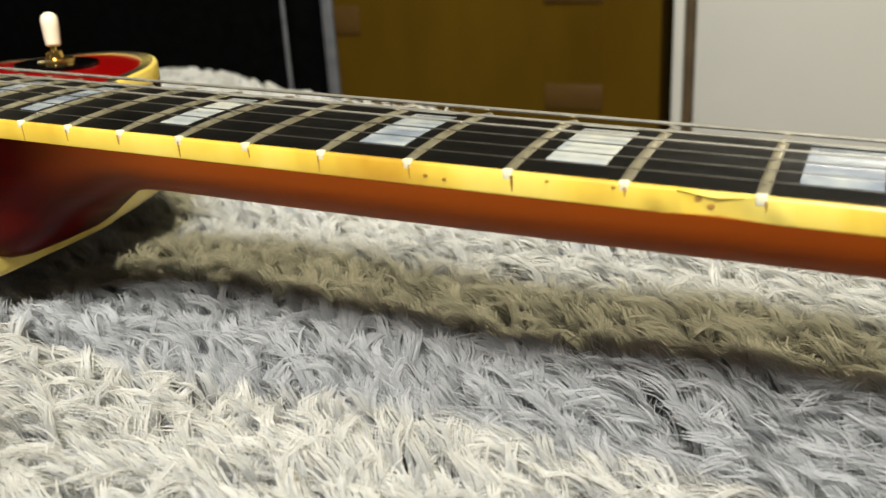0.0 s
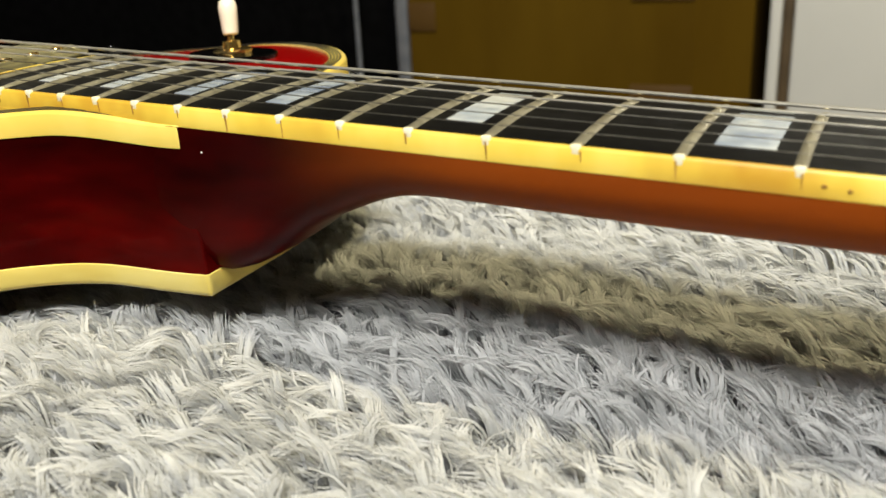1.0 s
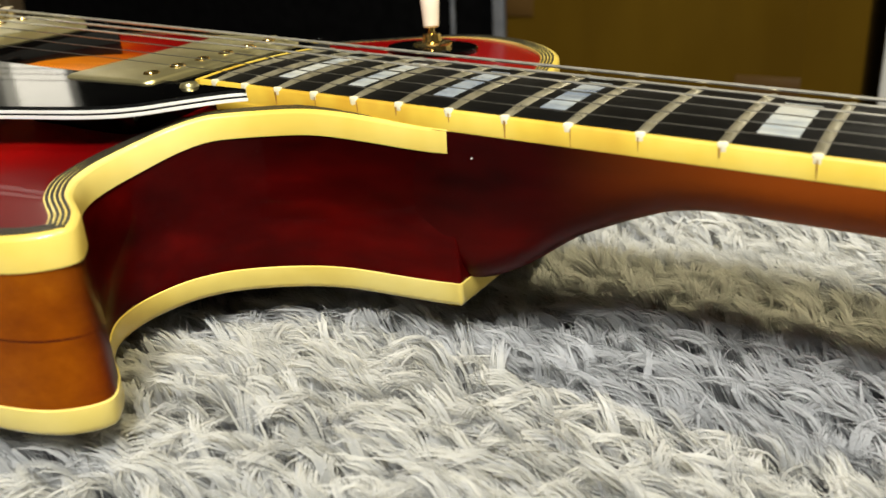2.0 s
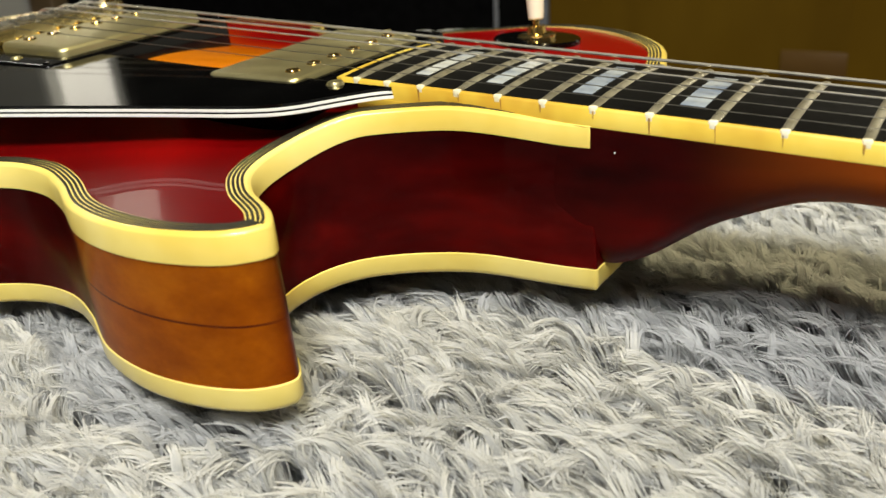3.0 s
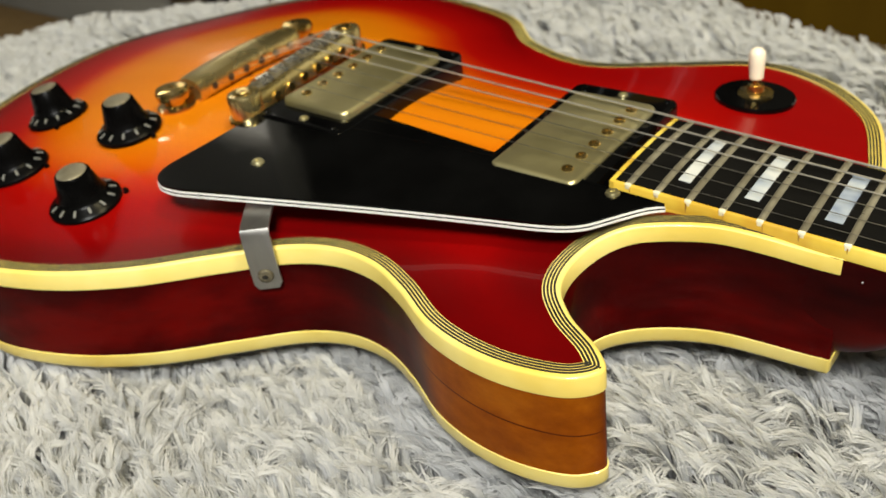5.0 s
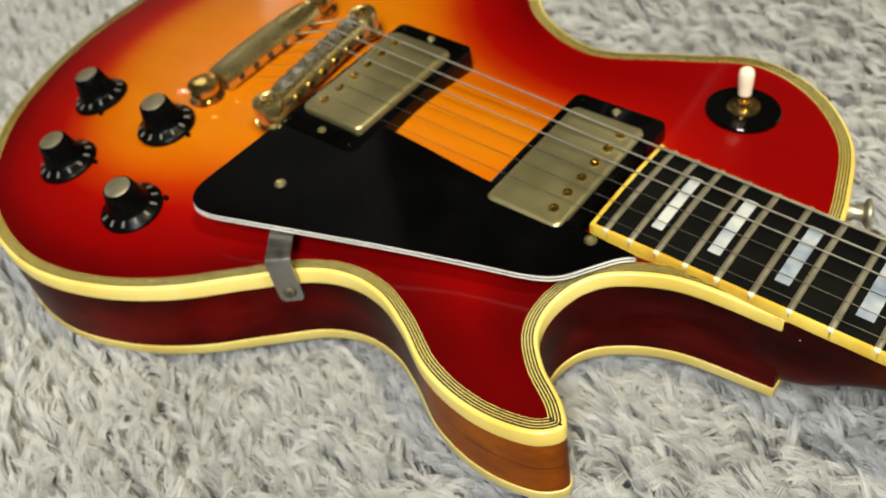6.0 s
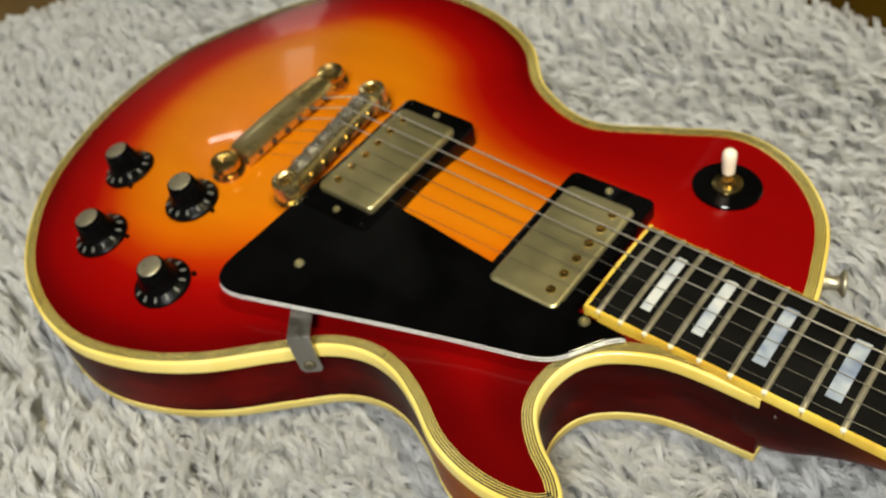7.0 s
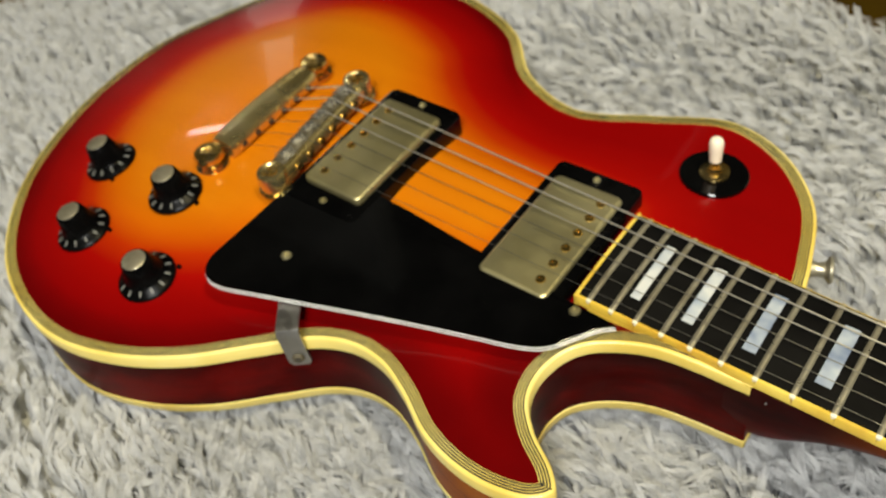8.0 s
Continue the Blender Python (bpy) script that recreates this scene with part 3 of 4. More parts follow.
UP = 0.0008
BR = ((0.003, -0.0455), (-0.0075, 0.0445))
bm = bmesh.new()
bar(bm, *BR, 0.0135, 0.0560 + UP, 0.0650 + UP, crown=0.0012)
bridge = part("bridge", bm, M_WORN, guitar, "worn gold adjustable bridge with six saddles")
bridge.matrix_local = TILT
bm = bmesh.new()
bar(bm, on_bar(BR, -0.033), on_bar(BR, 0.033), 0.0085, 0.0640 + UP, 0.0668 + UP, crown=0.0006, ends=0.3)
part("saddle_channel", bm, M_DARKMETAL, bridge, "dark metal channel under the saddles")
for s in (-0.0395, 0.0395):
    c = on_bar(BR, s)
    bm = bmesh.new()
    lathe(bm, [(0.0030, 0.045), (0.0030, 0.0535), (0.0086, 0.0538), (0.0090, 0.0546), (0.0086, 0.0556), (0.0034, 0.0558), (0.0034, 0.0664), (0.0029, 0.0671), (0.0010, 0.0672), (0.0008, 0.0664), (0.0001, 0.0664)], (c.x, c.y, UP), 28)
    part("bridge_post", bm, M_GOLD, bridge, "gold thumbwheel post")
for s in (-0.0395, 0.0395):
    c = on_bar(BR, s)
    bm = bmesh.new()
    lathe(bm, [(0.0060, 0.0556), (0.0074, 0.0560), (0.0076, 0.0648), (0.0070, 0.0660), (0.0048, 0.0664), (0.0042, 0.0658), (0.0040, 0.0630)], (c.x, c.y, UP), 28)
    part("bridge_boss", bm, M_WORN, bridge, "rounded end of the bridge")
for i in range(6):
    c = on_bar(BR, (i - 2.5) * 0.0104)
    bm = bmesh.new()
    loft(bm, [[(c.x + px, c.y + py, 0.0656 + UP + pz) for px, pz in ((-0.0042, 0), (-0.0042, 0.0012), (-0.001, 0.0028), (0.001, 0.0028), (0.0042, 0.0006), (0.0042, 0))] for py in (-0.0036, 0.0036)])
    part("saddle", bm, M_SADDLE, bridge, "", 20)
    bm = bmesh.new()
    tube(bm, [(c.x + 0.0062, c.y, 0.0612), (c.x + 0.0078, c.y, 0.0612), (c.x + 0.0080, c.y, 0.0612)], 0.0020, 14)
    part("saddle_screw", bm, M_GOLD, bridge)

TP = ((-0.0445, -0.0415), (-0.0455, 0.0445))
bm = bmesh.new()
bar(bm, (-0.0432, -0.0330), (-0.0442, 0.0365), 0.0175, 0.0515, 0.0640, crown=0.0016, ends=0.15, prof=[(-0.30, 0.0), (-0.5, 0.35), (-0.5, 0.70), (-0.40, 0.90), (-0.05, 1.0), (0.05, 1.0), (0.42, 0.86), (0.5, 0.62), (0.44, 0.30), (0.28, 0.0)])
tail = part("tailpiece", bm, M_WORN, guitar, "tarnished gold stop tailpiece")
tail.matrix_local = TILT
for x, y in TP:
    bm = bmesh.new()
    lathe(bm, [(0.0075, 0.045), (0.0075, 0.0520), (0.0088, 0.0523), (0.0090, 0.0540), (0.0050, 0.0545), (0.0050, 0.0580), (0.0078, 0.0584), (0.0082, 0.0612), (0.0074, 0.0628), (0.0045, 0.0634), (0.0012, 0.0634), (0.0010, 0.0626), (0.0001, 0.0626)], (x, y, 0), 28)
    part("tailpiece_stud", bm, M_GOLD, tail, "gold slotted stud")
# Solid dark plugs: the shade inside the string holes is painted on.
for i in range(6):
    y = 0.0015 + (i - 2.5) * 0.0104
    bm = bmesh.new()
    tube(bm, [(-0.0375, y, 0.0585), (-0.0346, y, 0.0585)], 0.0019, 12)
    part("string_hole", bm, M_LINE, tail)

# strings, from treble to bass
GAUGE = [0.00012, 0.00015, 0.00019, 0.00031, 0.00040, 0.00049]
for i in range(6):
    yb, yn = -0.0003 + (i - 2.5) * 0.0104, (i - 2.5) * 0.0070
    xs = on_bar(BR, (i - 2.5) * 0.0104).x
    z1 = board_z(NUT) + 0.0022
    z0 = (TILT @ Vector((0, yb, 0.0692 + 0.0009 * (1 - abs(i - 2.5) / 2.5)))).z + 0.0003
    bm = bmesh.new()
    tube(bm, [(-0.0365, yb, (TILT @ Vector((0, yb, 0.0587))).z), (xs - 0.003, yb, z0 - 0.0006), (xs, yb, z0)] + [(xs + (NUT - xs) * u, yb + (yn - yb) * u, z0 + (z1 - z0) * u) for u in np.linspace(0.05, 1, 12)], GAUGE[i], 8)
    part("string", bm, M_STRING if i > 2 else M_PLAIN, guitar, "thin plain steel string" if i < 3 else "wound steel string")


# ---- pickguard ----
def guard_slope(x, y):
    return -(x - 0.043) * 0.034 - 0.0010


GUARD = [(194, -32.5), (191, -34.5), (187, -38), (181, -46.5), (174, -57), (163, -62.5), (143, -67.8), (105.5, -79), (69, -91), (40, -100.6), (27, -105), (17, -104), (11, -96), (11, -84), (11.5, -70), (12, -30), (14, -22), (58, -20.5), (118, -27), (150, -29), (171, -31.5)]
guard_pts = [Vector((x / 1000, y / 1000)) for x, y in GUARD][::-1]
for _ in range(3):  # corners cut round
    guard_pts = [a.lerp(b, u) for a, b in zip(guard_pts, guard_pts[1:] + guard_pts[:1]) for u in (0.25, 0.75)]
guard_pts = [tuple(q) for q in guard_pts]
guard = None
for low, high, material, name, label, out in ((0.0568, 0.0577, M_WHITE, "guard_ply", "white ply line", 0.0), (0.0577, 0.0582, M_PLASTIC, "guard_ply", "", 0.0001), (0.0582, 0.0590, M_WHITE, "guard_ply", "white ply line", 0.0002), (0.0590, 0.0600, M_PLASTIC, "guard_face", "", 0.0004)):
    bm = bmesh.new()
    slab(bm, inset(guard_pts, out), low, high, 0.00008, guard_slope)
    if guard is None:
        guard = part("pickguard", bm, material, guitar, "black pickguard with white ply edges", 12)
        guard.matrix_local = TILT
    else:
        part(name, bm, material, guard, label, 12)
for x, y in ((0.0434, -0.0745), (0.1742, -0.0350)):
    screw(guard, x, y, 0.0600 + guard_slope(x, y), 0.0027, M_NICKEL)

# bracket of bent steel, square to the rim
bk = pose(0.0600, -0.0925, 0, 0, 0, -53.0)  # x runs outwards over the rim
bm = bmesh.new()
prof = [(-0.012, 0.0536), (0.0, 0.0534), (0.0125, 0.0530), (0.0150, 0.0524), (0.0163, 0.0505), (0.0160, 0.040), (0.0148, 0.0285), (0.0146, 0.0262)]
th = 0.0013
rings = []
for k, (u, z) in enumerate(prof):
    nu, nz = (0, -th) if k < 3 else ((-th * 0.8, -th * 0.6) if k == 3 else (-th, 0))
    w = 0.0052 if k < 7 else 0.0036
    rings.append([bk @ Vector(q) for q in ((u, -w, z), (u, w, z), (u + nu, w, z + nz), (u + nu, -w, z + nz))])
loft(bm, rings)
bracket = part("guard_bracket", bm, M_STEEL, guitar, "bent grey steel pickguard bracket")
bracket.matrix_local = TILT
bm = bmesh.new()
lathe(bm, [(0.0030, -0.003), (0.0030, 0.0004), (0.0024, 0.0013), (0.0011, 0.0015), (0.0008, 0.0006), (0.00005, 0.0005)], bk @ Vector((0.0152, 0, 0.0325)), 20, (bk.to_3x3() @ Euler((0, radians(90), 0)).to_matrix()))
cross_screw = part("screw", bm, M_DARKMETAL, bracket, "small dark cross-head screw")
# Dark bars let into the head carry the shade of the cross slot.
for k in (0, 1):
    bm = bmesh.new()
    box(bm, -0.0017, 0.0017, -0.00028, 0.00028, -0.0002, 0.0006, 0.0001)
    bm.transform(bk @ Matrix.Translation((0.0160, 0, 0.0325)) @ Euler((0, radians(90), 0)).to_matrix().to_4x4() @ pose(0, 0, 0, 0, 0, 30 + 90 * k))
    part("slot", bm, M_LINE, cross_screw)

# ---- knobs ----
bm = bmesh.new()
lathe(bm, [(0.0135, 0.0), (0.0147, 0.0006), (0.0147, 0.0018), (0.0135, 0.0030), (0.0108, 0.0042), (0.0097, 0.0056), (0.0084, 0.0100), (0.0071, 0.0152), (0.0066, 0.0158), (0.0001, 0.0159)], seg=40)
skirt = mesh_of("knob", bm, M_KNOB)
bm = bmesh.new()
lathe(bm, [(0.0060, 0.0150), (0.0060, 0.0161), (0.0056, 0.0164), (0.0001, 0.0164)], seg=32)
cap = mesh_of("knob_cap", bm, M_FRET)
bm = bmesh.new()
loft(bm, [[(x, y, 0.0044 - (x - 0.0105) * 0.42 + z) for x, y in ((0.0108, -0.0005), (0.0134, -0.0005), (0.0134, 0.0005), (0.0108, 0.0005))] for z in (0.0, 0.00035)])
tick = mesh_of("dial_mark", bm, M_MARK)
bm = bmesh.new()
lathe(bm, [(0.0012, 0), (0.0009, 0.002), (0.0001, 0.0021)], (0.0163, 0, 0.0002), 8)
pointer = mesh_of("pointer", bm, M_KNOB)
for (x, y), turn in (((-0.1073, -0.0647), 20), ((-0.0470, -0.0672), 10), ((-0.0795, -0.1070), 50), ((-0.0212, -0.1125), 30)):
    z = carve(x, y)
    e = 0.008
    nx, ny = (carve(x - e, y) - carve(x + e, y)) / (2 * e), (carve(x, y - e) - carve(x, y + e)) / (2 * e)
    knob = part("control_knob", skirt, M_PLASTIC, guitar, "black flared control knob with a metal cap")
    knob.matrix_local = TILT @ Matrix.Translation((x, y, z - 0.0002)) @ Vector((nx, ny, 1)).normalized().to_track_quat("Z", "Y").to_matrix().to_4x4() @ pose(0, 0, 0, 0, 0, turn)
    part("knob_cap", cap, M_NICKEL, knob, "dull metal cap")
    part("pointer", pointer, M_PLASTIC, knob)
    for k in range(11):
        mark = part("dial_mark", tick, M_MARK, knob)
        mark.matrix_local = pose(0, 0, 0, 0, 0, 200 + 28 * k)

# ---- selector switch ----
sx, sy = 0.1845, 0.0765
sz = carve(sx, sy) - 0.0015
e = 0.012
seat = Vector(((carve(sx - e, sy) - carve(sx + e, sy)) / (2 * e), (carve(sx, sy - e) - carve(sx, sy + e)) / (2 * e), 1)).normalized().to_track_quat("Z", "Y").to_matrix()
bm = bmesh.new()
lathe(bm, [(0.0165, -0.003), (0.0165, 0.0004), (0.0160, 0.0009), (0.0080, 0.0010), (0.0001, 0.0010)], (sx, sy, sz + 0.0022), 48, seat)
switch = part("selector_switch", bm, M_PLASTIC, guitar, "pickup selector switch with a cream tip and black washer")
switch.matrix_local = TILT
bm = bmesh.new()
lathe(bm, [(0.0072, 0.0), (0.0072, 0.0013), (0.0060, 0.0018), (0.0036, 0.0021), (0.0032, 0.0046), (0.0018, 0.0048)], (sx, sy, sz + 0.0028), 28)
part("switch_nut", bm, M_GOLD, switch, "knurled gold nut")
lean = Euler((radians(-9), radians(-4), 0)).to_matrix()
bm = bmesh.new()
lathe(bm, [(0.0012, 0.0), (0.0012, 0.008)], (sx, sy, sz + 0.006), 12, lean)
part("switch_lever", bm, M_GOLD, switch)
bm = bmesh.new()
lathe(bm, [(0.0024, 0.0055), (0.0029, 0.0060), (0.0034, 0.0130), (0.0035, 0.0157), (0.0030, 0.0175), (0.0018, 0.0186), (0.0001, 0.0190)], (sx, sy, sz + 0.004), 24, lean)
part("switch_tip", bm, M_IVORY, switch, "cream plastic tip")

# strap button on the shoulder
bm = bmesh.new()
lathe(bm, [(0.0042, -0.003), (0.0038, 0.000), (0.0032, 0.002), (0.0040, 0.0050), (0.0066, 0.0068), (0.0068, 0.0078), (0.0060, 0.0085), (0.0001, 0.0087)], (0.2400, 0.0670, 0.0150), 28, Euler((0, radians(90), radians(22))).to_matrix())
part("strap_button", bm, M_FRET, guitar, "nickel strap button").matrix_local = TILT


# ---- rug ----
RUG = [Vector(q) for q in ((-0.50, -0.07), (-0.432, 0.055), (-0.395, 0.128), (-0.345, 0.190), (-0.22, 0.300), (-0.125, 0.378), (-0.06, 0.428), (0.02, 0.418), (0.09, 0.380), (0.25, 0.322), (0.50, 0.245), (0.95, 0.13), (0.98, -0.3), (0.8, -0.62), (-0.1, -0.72), (-0.62, -0.55), (-0.70, -0.2))]
rug_edge = np.array([tuple(q) for q in spline(RUG, 8)])


def in_poly(poly, xs, ys):
    a, b = poly, np.roll(poly, -1, 0)
    hit = np.zeros(len(xs), int)
    for p, q in zip(a, b):
        c = (p[1] > ys) != (q[1] > ys)
        hit += c & (xs < p[0] + (ys - p[1]) / (q[1] - p[1] + 1e-15) * (q[0] - p[0]))
    return hit % 2 == 1


bm = bmesh.new()
slab(bm, [tuple(q) for q in rug_edge[::-1]], -0.036, -0.024, 0.004)
rug = part("shaggy_rug", bm, M_BACKING)
tagged(rug, "thick white and grey shaggy rug with long tangled pile", "rug")


def pile(area, spacing, per_lock, width, spread, seed, skip=None, calm=1.0):
    """Pile in wavy locks: fine fibres share the lock's curve and gather towards its tip."""
    rng = np.random.default_rng(seed)
    gx, gy = np.meshgrid(np.arange(area[0], area[1], spacing), np.arange(area[2], area[3], spacing))
    x = gx.ravel() + rng.uniform(-0.6, 0.6, gx.size) * spacing
    y = gy.ravel() + rng.uniform(-0.6, 0.6, gx.size) * spacing
    ok = in_poly(rug_edge, x, y)
    if skip:
        ok &= ~((x > skip[0]) & (x < skip[1]) & (y > skip[2]) & (y < skip[3]))
    x, y = x[ok], y[ok]
    k = len(x)
    nap = 1.5 * np.sin(x * 9 + 1.9 * np.sin(y * 11 + 0.6)) + 1.1 * np.sin(y * 14 + 1.6 * np.sin(x * 8 + 2)) + 0.8 * np.sin((x + y) * 33) + 0.5 * np.sin((x - 1.3 * y) * 61)
    turn = nap * 0.21 + rng.normal(0, 0.44 * (0.5 + 0.5 * calm), k) + 3.15
    curl = rng.normal(0, 0.5 * (0.4 + 0.6 * calm), k) + 0.28 * np.sin(x * 27 - y * 31)
    wave = rng.normal(0, 0.30, k)
    length = rng.uniform(0.013, 0.025, k)
    level = -0.0068 + rng.uniform(-0.0034, 0.0024, k) * calm + 0.007 * np.exp(-(((x - 0.23) / 0.09) ** 2 + ((y + 0.05) / 0.06) ** 2)) + 0.002 * np.sin(x * 40 + 2 * np.sin(y * 37)) + 0.002 * np.sin(y * 52)
    rim = np.full(k, 9.0)
    for ex, ey in rug_edge:
        rim = np.minimum(rim, (x - ex) ** 2 + (y - ey) ** 2)
    level = level - 0.007 * np.exp(-rim / 0.02 ** 2)
    length = length * (1 - 0.45 * np.exp(-rim / 0.025 ** 2))
    fat = rng.uniform(0.7, 1.4, k)
    tone = rng.normal(0, 1, k)
    own = np.repeat(np.arange(k), per_lock)
    n = len(own)
    x, y, turn, curl, wave, length, level, fat, tone = (q[own] for q in (x, y, turn, curl, wave, length, level, fat, tone))
    turn = turn + rng.normal(0, 0.065, n) + (rng.uniform(0, 1, n) < 0.06) * rng.normal(0, 0.5, n)
    length = length * rng.uniform(0.72, 1.1, n)
    curl = curl + rng.normal(0, 0.06, n)
    broad = rng.uniform(0, 1, n) < 0.26
    off, high = rng.uniform(-1, 1, n) * np.where(broad, 0.6, 1.0), rng.uniform(-1, 1, n) - 0.5 * broad
    us, rise, gather = (0.0, 0.17, 0.36, 0.56, 0.78, 1.0), (0.0, 0.66, 0.93, 1.03, 1.05, 1.0), (0.9, 1.0, 0.92, 0.74, 0.48, 0.20)
    px, py, mids, sides = x.copy(), y.copy(), [], []
    for i, (u, r, g) in enumerate(zip(us, rise, gather)):
        head = turn + curl * u + wave * math.sin(u * 6.0)
        if i:
            step = length * (u - us[i - 1])
            px, py = px + np.cos(head) * step, py + np.sin(head) * step
        sx, sy = -np.sin(head), np.cos(head)
        o = off * spread * fat * g
        z = -0.0255 + (level + 0.0255) * r + high * 0.0016 * g * (1 if i else 0)
        mids.append(np.stack([px + sx * o, py + sy * o, z], 1))
        sides.append(np.stack([sx, sy, np.zeros(n)], 1))
    w = width * rng.uniform(0.7, 1.3, n) * np.where(broad, 2.9, 0.8)
    lean = (rng.uniform(-0.5, 0.5, k)[own] + rng.uniform(-0.14, 0.14, n))[:, None]
    verts = []
    for m_, s_, t_ in zip(mids[:5], sides, (0.9, 1.0, 0.95, 0.75, 0.45)):
        edge = (s_ * np.cos(lean) + np.array([0, 0, 1.0]) * np.sin(lean)) * (w * t_)[:, None]
        verts += [m_ - edge, m_ + edge]
    verts.append(mids[5])
    v = np.stack(verts, 1).reshape(-1, 3)
    base = np.arange(n)[:, None] * 11
    quads = np.concatenate([base + np.array([[0, 1, 3, 2]]), base + np.array([[2, 3, 5, 4]]), base + np.array([[4, 5, 7, 6]]), base + np.array([[6, 7, 9, 8]])], 0)
    # painted self-shade, darkest at the root; calmer pile gets less of it
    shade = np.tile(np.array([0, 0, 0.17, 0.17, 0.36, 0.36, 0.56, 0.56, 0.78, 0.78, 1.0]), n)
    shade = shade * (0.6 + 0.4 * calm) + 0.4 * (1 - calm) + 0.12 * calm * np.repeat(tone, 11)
    return v, quads, base + np.array([[8, 9, 10]]), shade


def pile_mesh(name, sets):
    vs, qs, ts, ss, off = [], [], [], [], 0
    for v, q, t, s in sets:
        vs.append(v), qs.append(q + off), ts.append(t + off), ss.append(s)
        off += len(v)
    v, q, t = np.concatenate(vs), np.concatenate(qs), np.concatenate(ts)
    me = bpy.data.meshes.new(name)
    me.vertices.add(len(v))
    me.vertices.foreach_set("co", v.astype(np.float32).ravel())
    loops = np.concatenate([q.ravel(), t.ravel()])
    me.loops.add(len(loops))
    me.loops.foreach_set("vertex_index", loops.astype(np.int32))
    starts = np.concatenate([np.arange(len(q)) * 4, len(q) * 4 + np.arange(len(t)) * 3])
    me.polygons.add(len(starts))
    me.polygons.foreach_set("loop_start", starts.astype(np.int32))
    me.polygons.foreach_set("use_smooth", np.ones(len(starts), bool))
    me.update(calc_edges=True)
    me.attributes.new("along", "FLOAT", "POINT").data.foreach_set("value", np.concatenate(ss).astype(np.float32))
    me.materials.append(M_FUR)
    return me


NEAR, FAR = (0.02, 0.54, -0.24, 0.10), (-0.54, 0.62, -0.32, 0.46)
fur = part("fur", pile_mesh("fur", [pile(NEAR, 0.0041, 18, 0.00014, 0.0017, 1), pile(FAR, 0.0068, 10, 0.00032, 0.0030, 2, NEAR, 0.25), pile((-0.72, 1.0, -0.72, 0.46), 0.017, 8, 0.0011, 0.0055, 3, FAR)]), M_FUR, rug, "long white pile, greyish roots darkened with painted shade")
tagged(fur, kind="stuff")


# ---- room ----
def structure(name, x0, x1, y0, y1, z0, z1, material, label=""):
    bm = bmesh.new()
    box(bm, x0, x1, y0, y1, z0, z1, 0.003)
    ob = part(name, bm, material)
    return tagged(ob, label, "", "", "structure")


FLOOR = -0.46
structure("floor", -2.7, 2.4, -2.3, 1.6, FLOOR - 0.05, FLOOR, M_FLOOR, "brown wooden floor")
structure("ceiling", -2.7, 2.4, -2.3, 1.6, CEIL, CEIL + 0.05, M_CEILING, "plain dim brown ceiling")
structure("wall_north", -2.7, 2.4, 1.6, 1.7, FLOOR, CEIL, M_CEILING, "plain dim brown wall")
structure("wall_south", -2.7, 2.4, -2.4, -2.3, FLOOR, CEIL, M_ROOM, "plain dim brown-grey wall")
structure("wall_west", -2.8, -2.7, -2.3, 1.6, FLOOR, CEIL, M_ROOM, "plain dim brown-grey wall")
structure("wall_east", 2.4, 2.5, -2.3, 1.6, FLOOR, CEIL, M_ROOM, "plain dim brown-grey wall")
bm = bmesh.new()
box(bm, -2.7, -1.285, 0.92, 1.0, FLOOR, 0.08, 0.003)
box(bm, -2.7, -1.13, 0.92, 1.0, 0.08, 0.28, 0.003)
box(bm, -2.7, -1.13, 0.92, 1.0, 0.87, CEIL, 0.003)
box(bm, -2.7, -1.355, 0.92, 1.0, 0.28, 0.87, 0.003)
tagged(part("wall_northwest", bm, M_WALL_SHADED), "grey wall beside the black cabinet, its shade painted in", "", "", "structure")
bm = bmesh.new()
for x0, x1, z0, z1 in ((-1.355, -1.343, 0.28, 0.87), (-1.142, -1.130, 0.28, 0.87), (-1.343, -1.142, 0.28, 0.295), (-1.343, -1.142, 0.855, 0.87)):
    box(bm, x0, x1, 0.925, 0.975, z0, z1, 0.002)
window = tagged(part("window_1", bm, M_WALL), "narrow bright window with a pale frame", "", "", "structure")
bm = bmesh.new()
box(bm, -1.343, -1.142, 0.955, 0.960, 0.295, 0.855, 0.001)
part("pane", bm, M_DAY, window, "bright daylight pane")
# The wall's top edge is made up: kept low to limit its reflection.
structure("wall_northeast", 0.2925, 2.4, 0.90, 1.0, FLOOR, 0.40, M_WALL, "pale grey painted wall beside the cardboard box, cut low against reflections")
structure("trim", 0.268, 0.2805, 0.893, 0.96, FLOOR, 0.40, M_WALL, "narrow pale corner strip")
structure("trim", 0.281, 0.292, 0.898, 0.96, FLOOR, 0.40, M_BRONZE, "narrow olive brown groove strip")
structure("trim", -1.284, -1.215, 0.90, 0.97, FLOOR, 0.078, M_BRONZE, "brown wooden door frame post")

# tube lamp on the grey wall
bm = bmesh.new()
box(bm, -2.20, -1.60, 0.870, 0.9195, 1.20, 1.25, 0.004)
wall_lamp = tagged(part("wall_lamp", bm, M_WALL), "slim white wall lamp with a glowing tube", "lamp")
bm = bmesh.new()
tube(bm, [(-2.18, 0.850, 1.225), (-1.90, 0.850, 1.225), (-1.62, 0.850, 1.225)], 0.0105, 14)
part("tube", bm, M_TUBE, wall_lamp, "glowing white tube")
for x in (-2.185, -1.615):
    bm = bmesh.new()
    box(bm, x - 0.008, x + 0.008, 0.832, 0.8698, 1.205, 1.245, 0.002)
    part("socket", bm, M_WALL, wall_lamp)

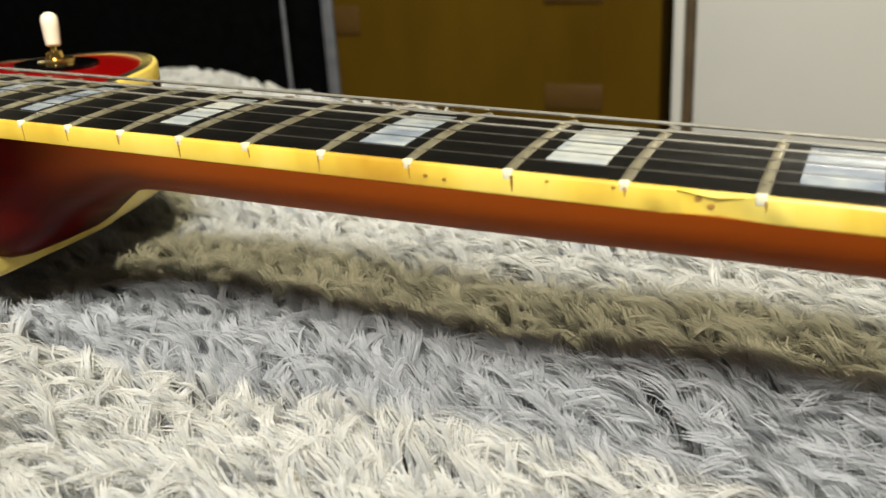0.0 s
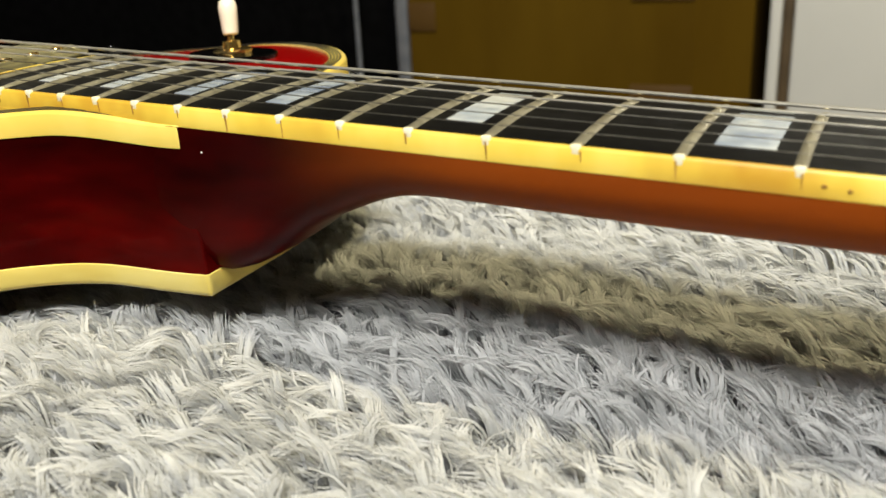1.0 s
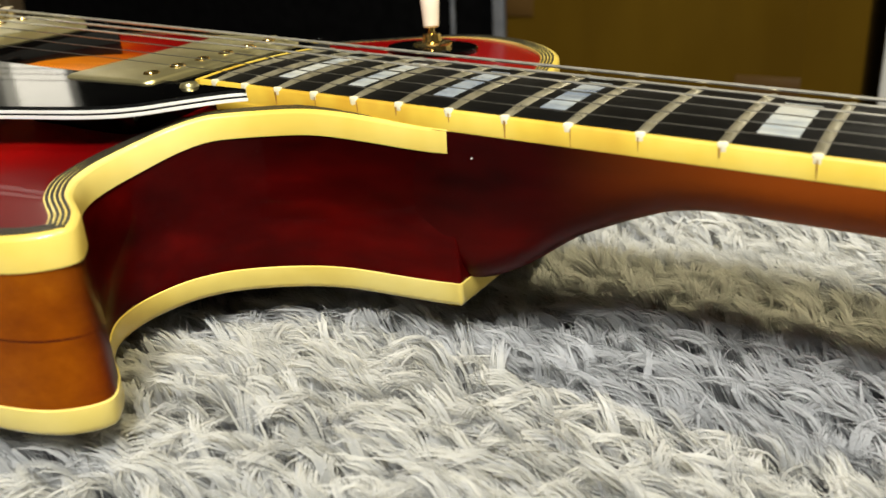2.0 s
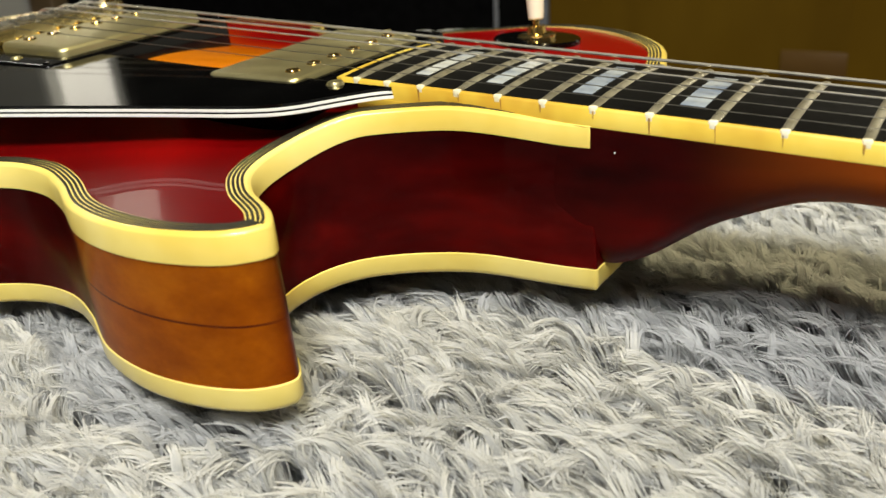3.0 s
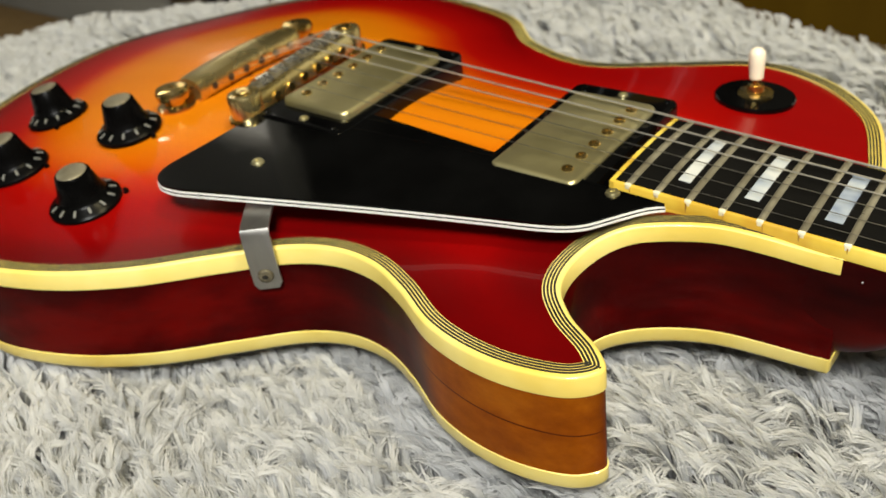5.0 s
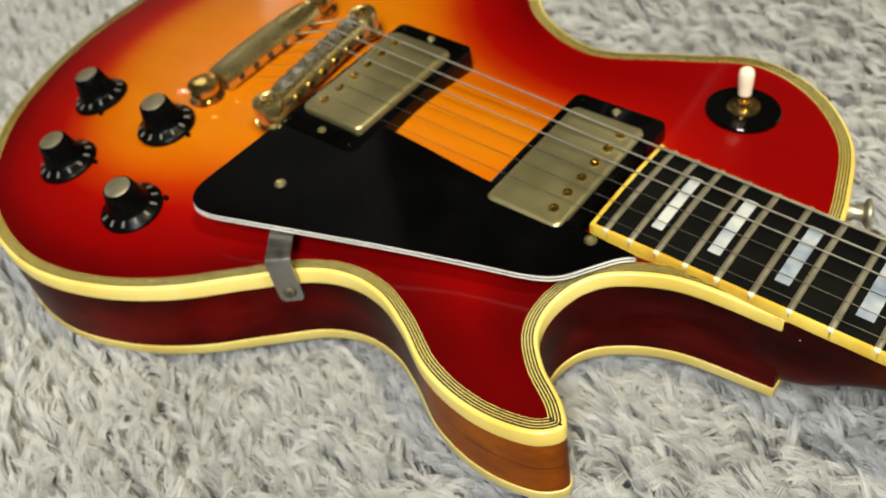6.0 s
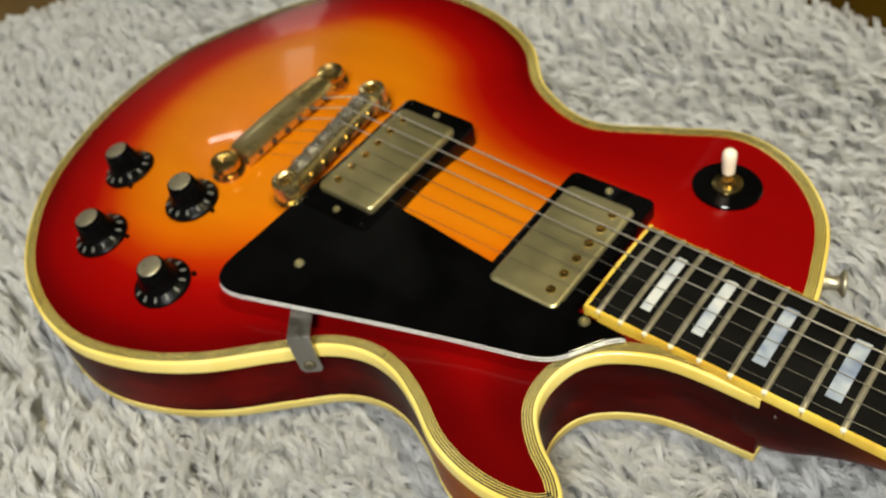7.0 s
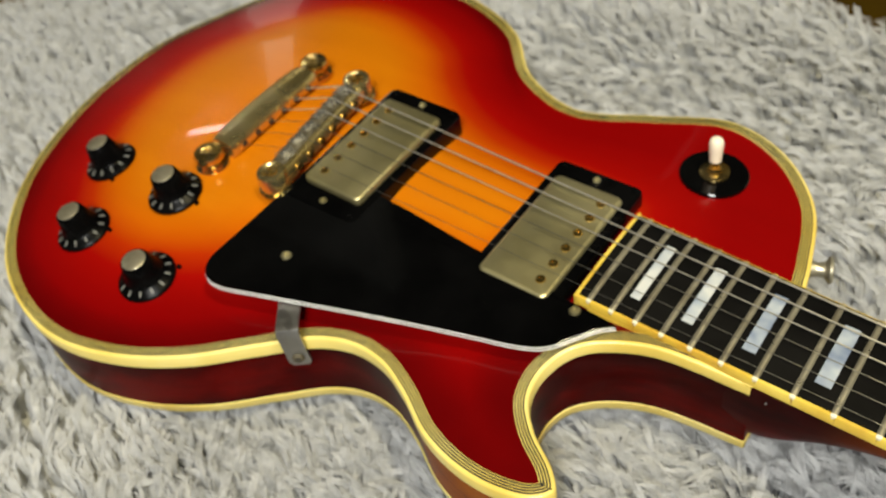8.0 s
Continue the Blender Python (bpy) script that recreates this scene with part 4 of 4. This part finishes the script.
# low bench that carries the rug
bm = bmesh.new()
slab(bm, [tuple(q) for q in inset(rug_edge[::-1], 0.05)], -0.066, -0.0362, 0.003)
bench = part("low_bench", bm, M_FLOOR)
tagged(bench, "low wooden bench under the rug", "bench")
for x, y in ((-0.45, -0.3), (0.75, -0.35), (0.6, 0.12), (-0.3, 0.08)):
    bm = bmesh.new()
    box(bm, x - 0.025, x + 0.025, y - 0.025, y + 0.025, FLOOR, -0.066, 0.004)
    part("leg", bm, M_FLOOR, bench)

# black cabinet with a metal edge strip
bm = bmesh.new()
box(bm, -1.212, -0.217, 0.93, 1.45, FLOOR, 0.074, 0.006)
# unseen upper part, added to keep the pickguard's reflection black
box(bm, -1.126, -0.217, 0.93, 1.45, 0.070, 0.76, 0.006)
cabinet = part("black_cabinet", bm, M_DARK)
tagged(cabinet, "tall matt black cabinet with a grey metal edge", "cabinet")
bm = bmesh.new()
box(bm, -0.2110, -0.194, 0.90, 0.96, FLOOR, 0.76, 0.003)
part("edge_strip", bm, M_GREYMETAL, cabinet, "blue-grey metal edge strip")

# slim metal pole
bm = bmesh.new()
lathe(bm, [(0.0028, FLOOR + 0.012), (0.0028, 0.45), (0.0001, 0.452)], (-0.262, 0.885, 0), 12)
pole = part("metal_pole", bm, M_GREYMETAL)
tagged(pole, "slim grey metal stand in front of the cabinet", "stand")
bm = bmesh.new()
lathe(bm, [(0.045, 0), (0.045, 0.006), (0.03, 0.010), (0.0001, 0.0125)], (-0.262, 0.885, FLOOR), 24)
part("foot", bm, M_GREYMETAL, pole)

# cardboard box
bm = bmesh.new()
loft(bm, [[(-0.19, 0.90, z), (0.186, 0.895, z), (0.246, 0.935, z), (0.246, 1.3, z), (-0.19, 1.3, z)] for z in (FLOOR, 0.26)])
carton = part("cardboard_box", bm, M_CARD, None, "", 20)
tagged(carton, "large brown cardboard box sealed with packing tape", "box")
for x0, x1, z0, z1 in ((-0.1895, -0.150, -0.045, -0.008), (0.112, 0.1855, -0.135, -0.104), (0.112, 0.1855, -0.006, 0.035)):
    bm = bmesh.new()
    box(bm, x0, x1, 0.8935 if x0 > 0 else 0.8975, 0.899, z0, z1, 0.0005)
    part("tape", bm, M_TAPE, carton, "brown packing tape")
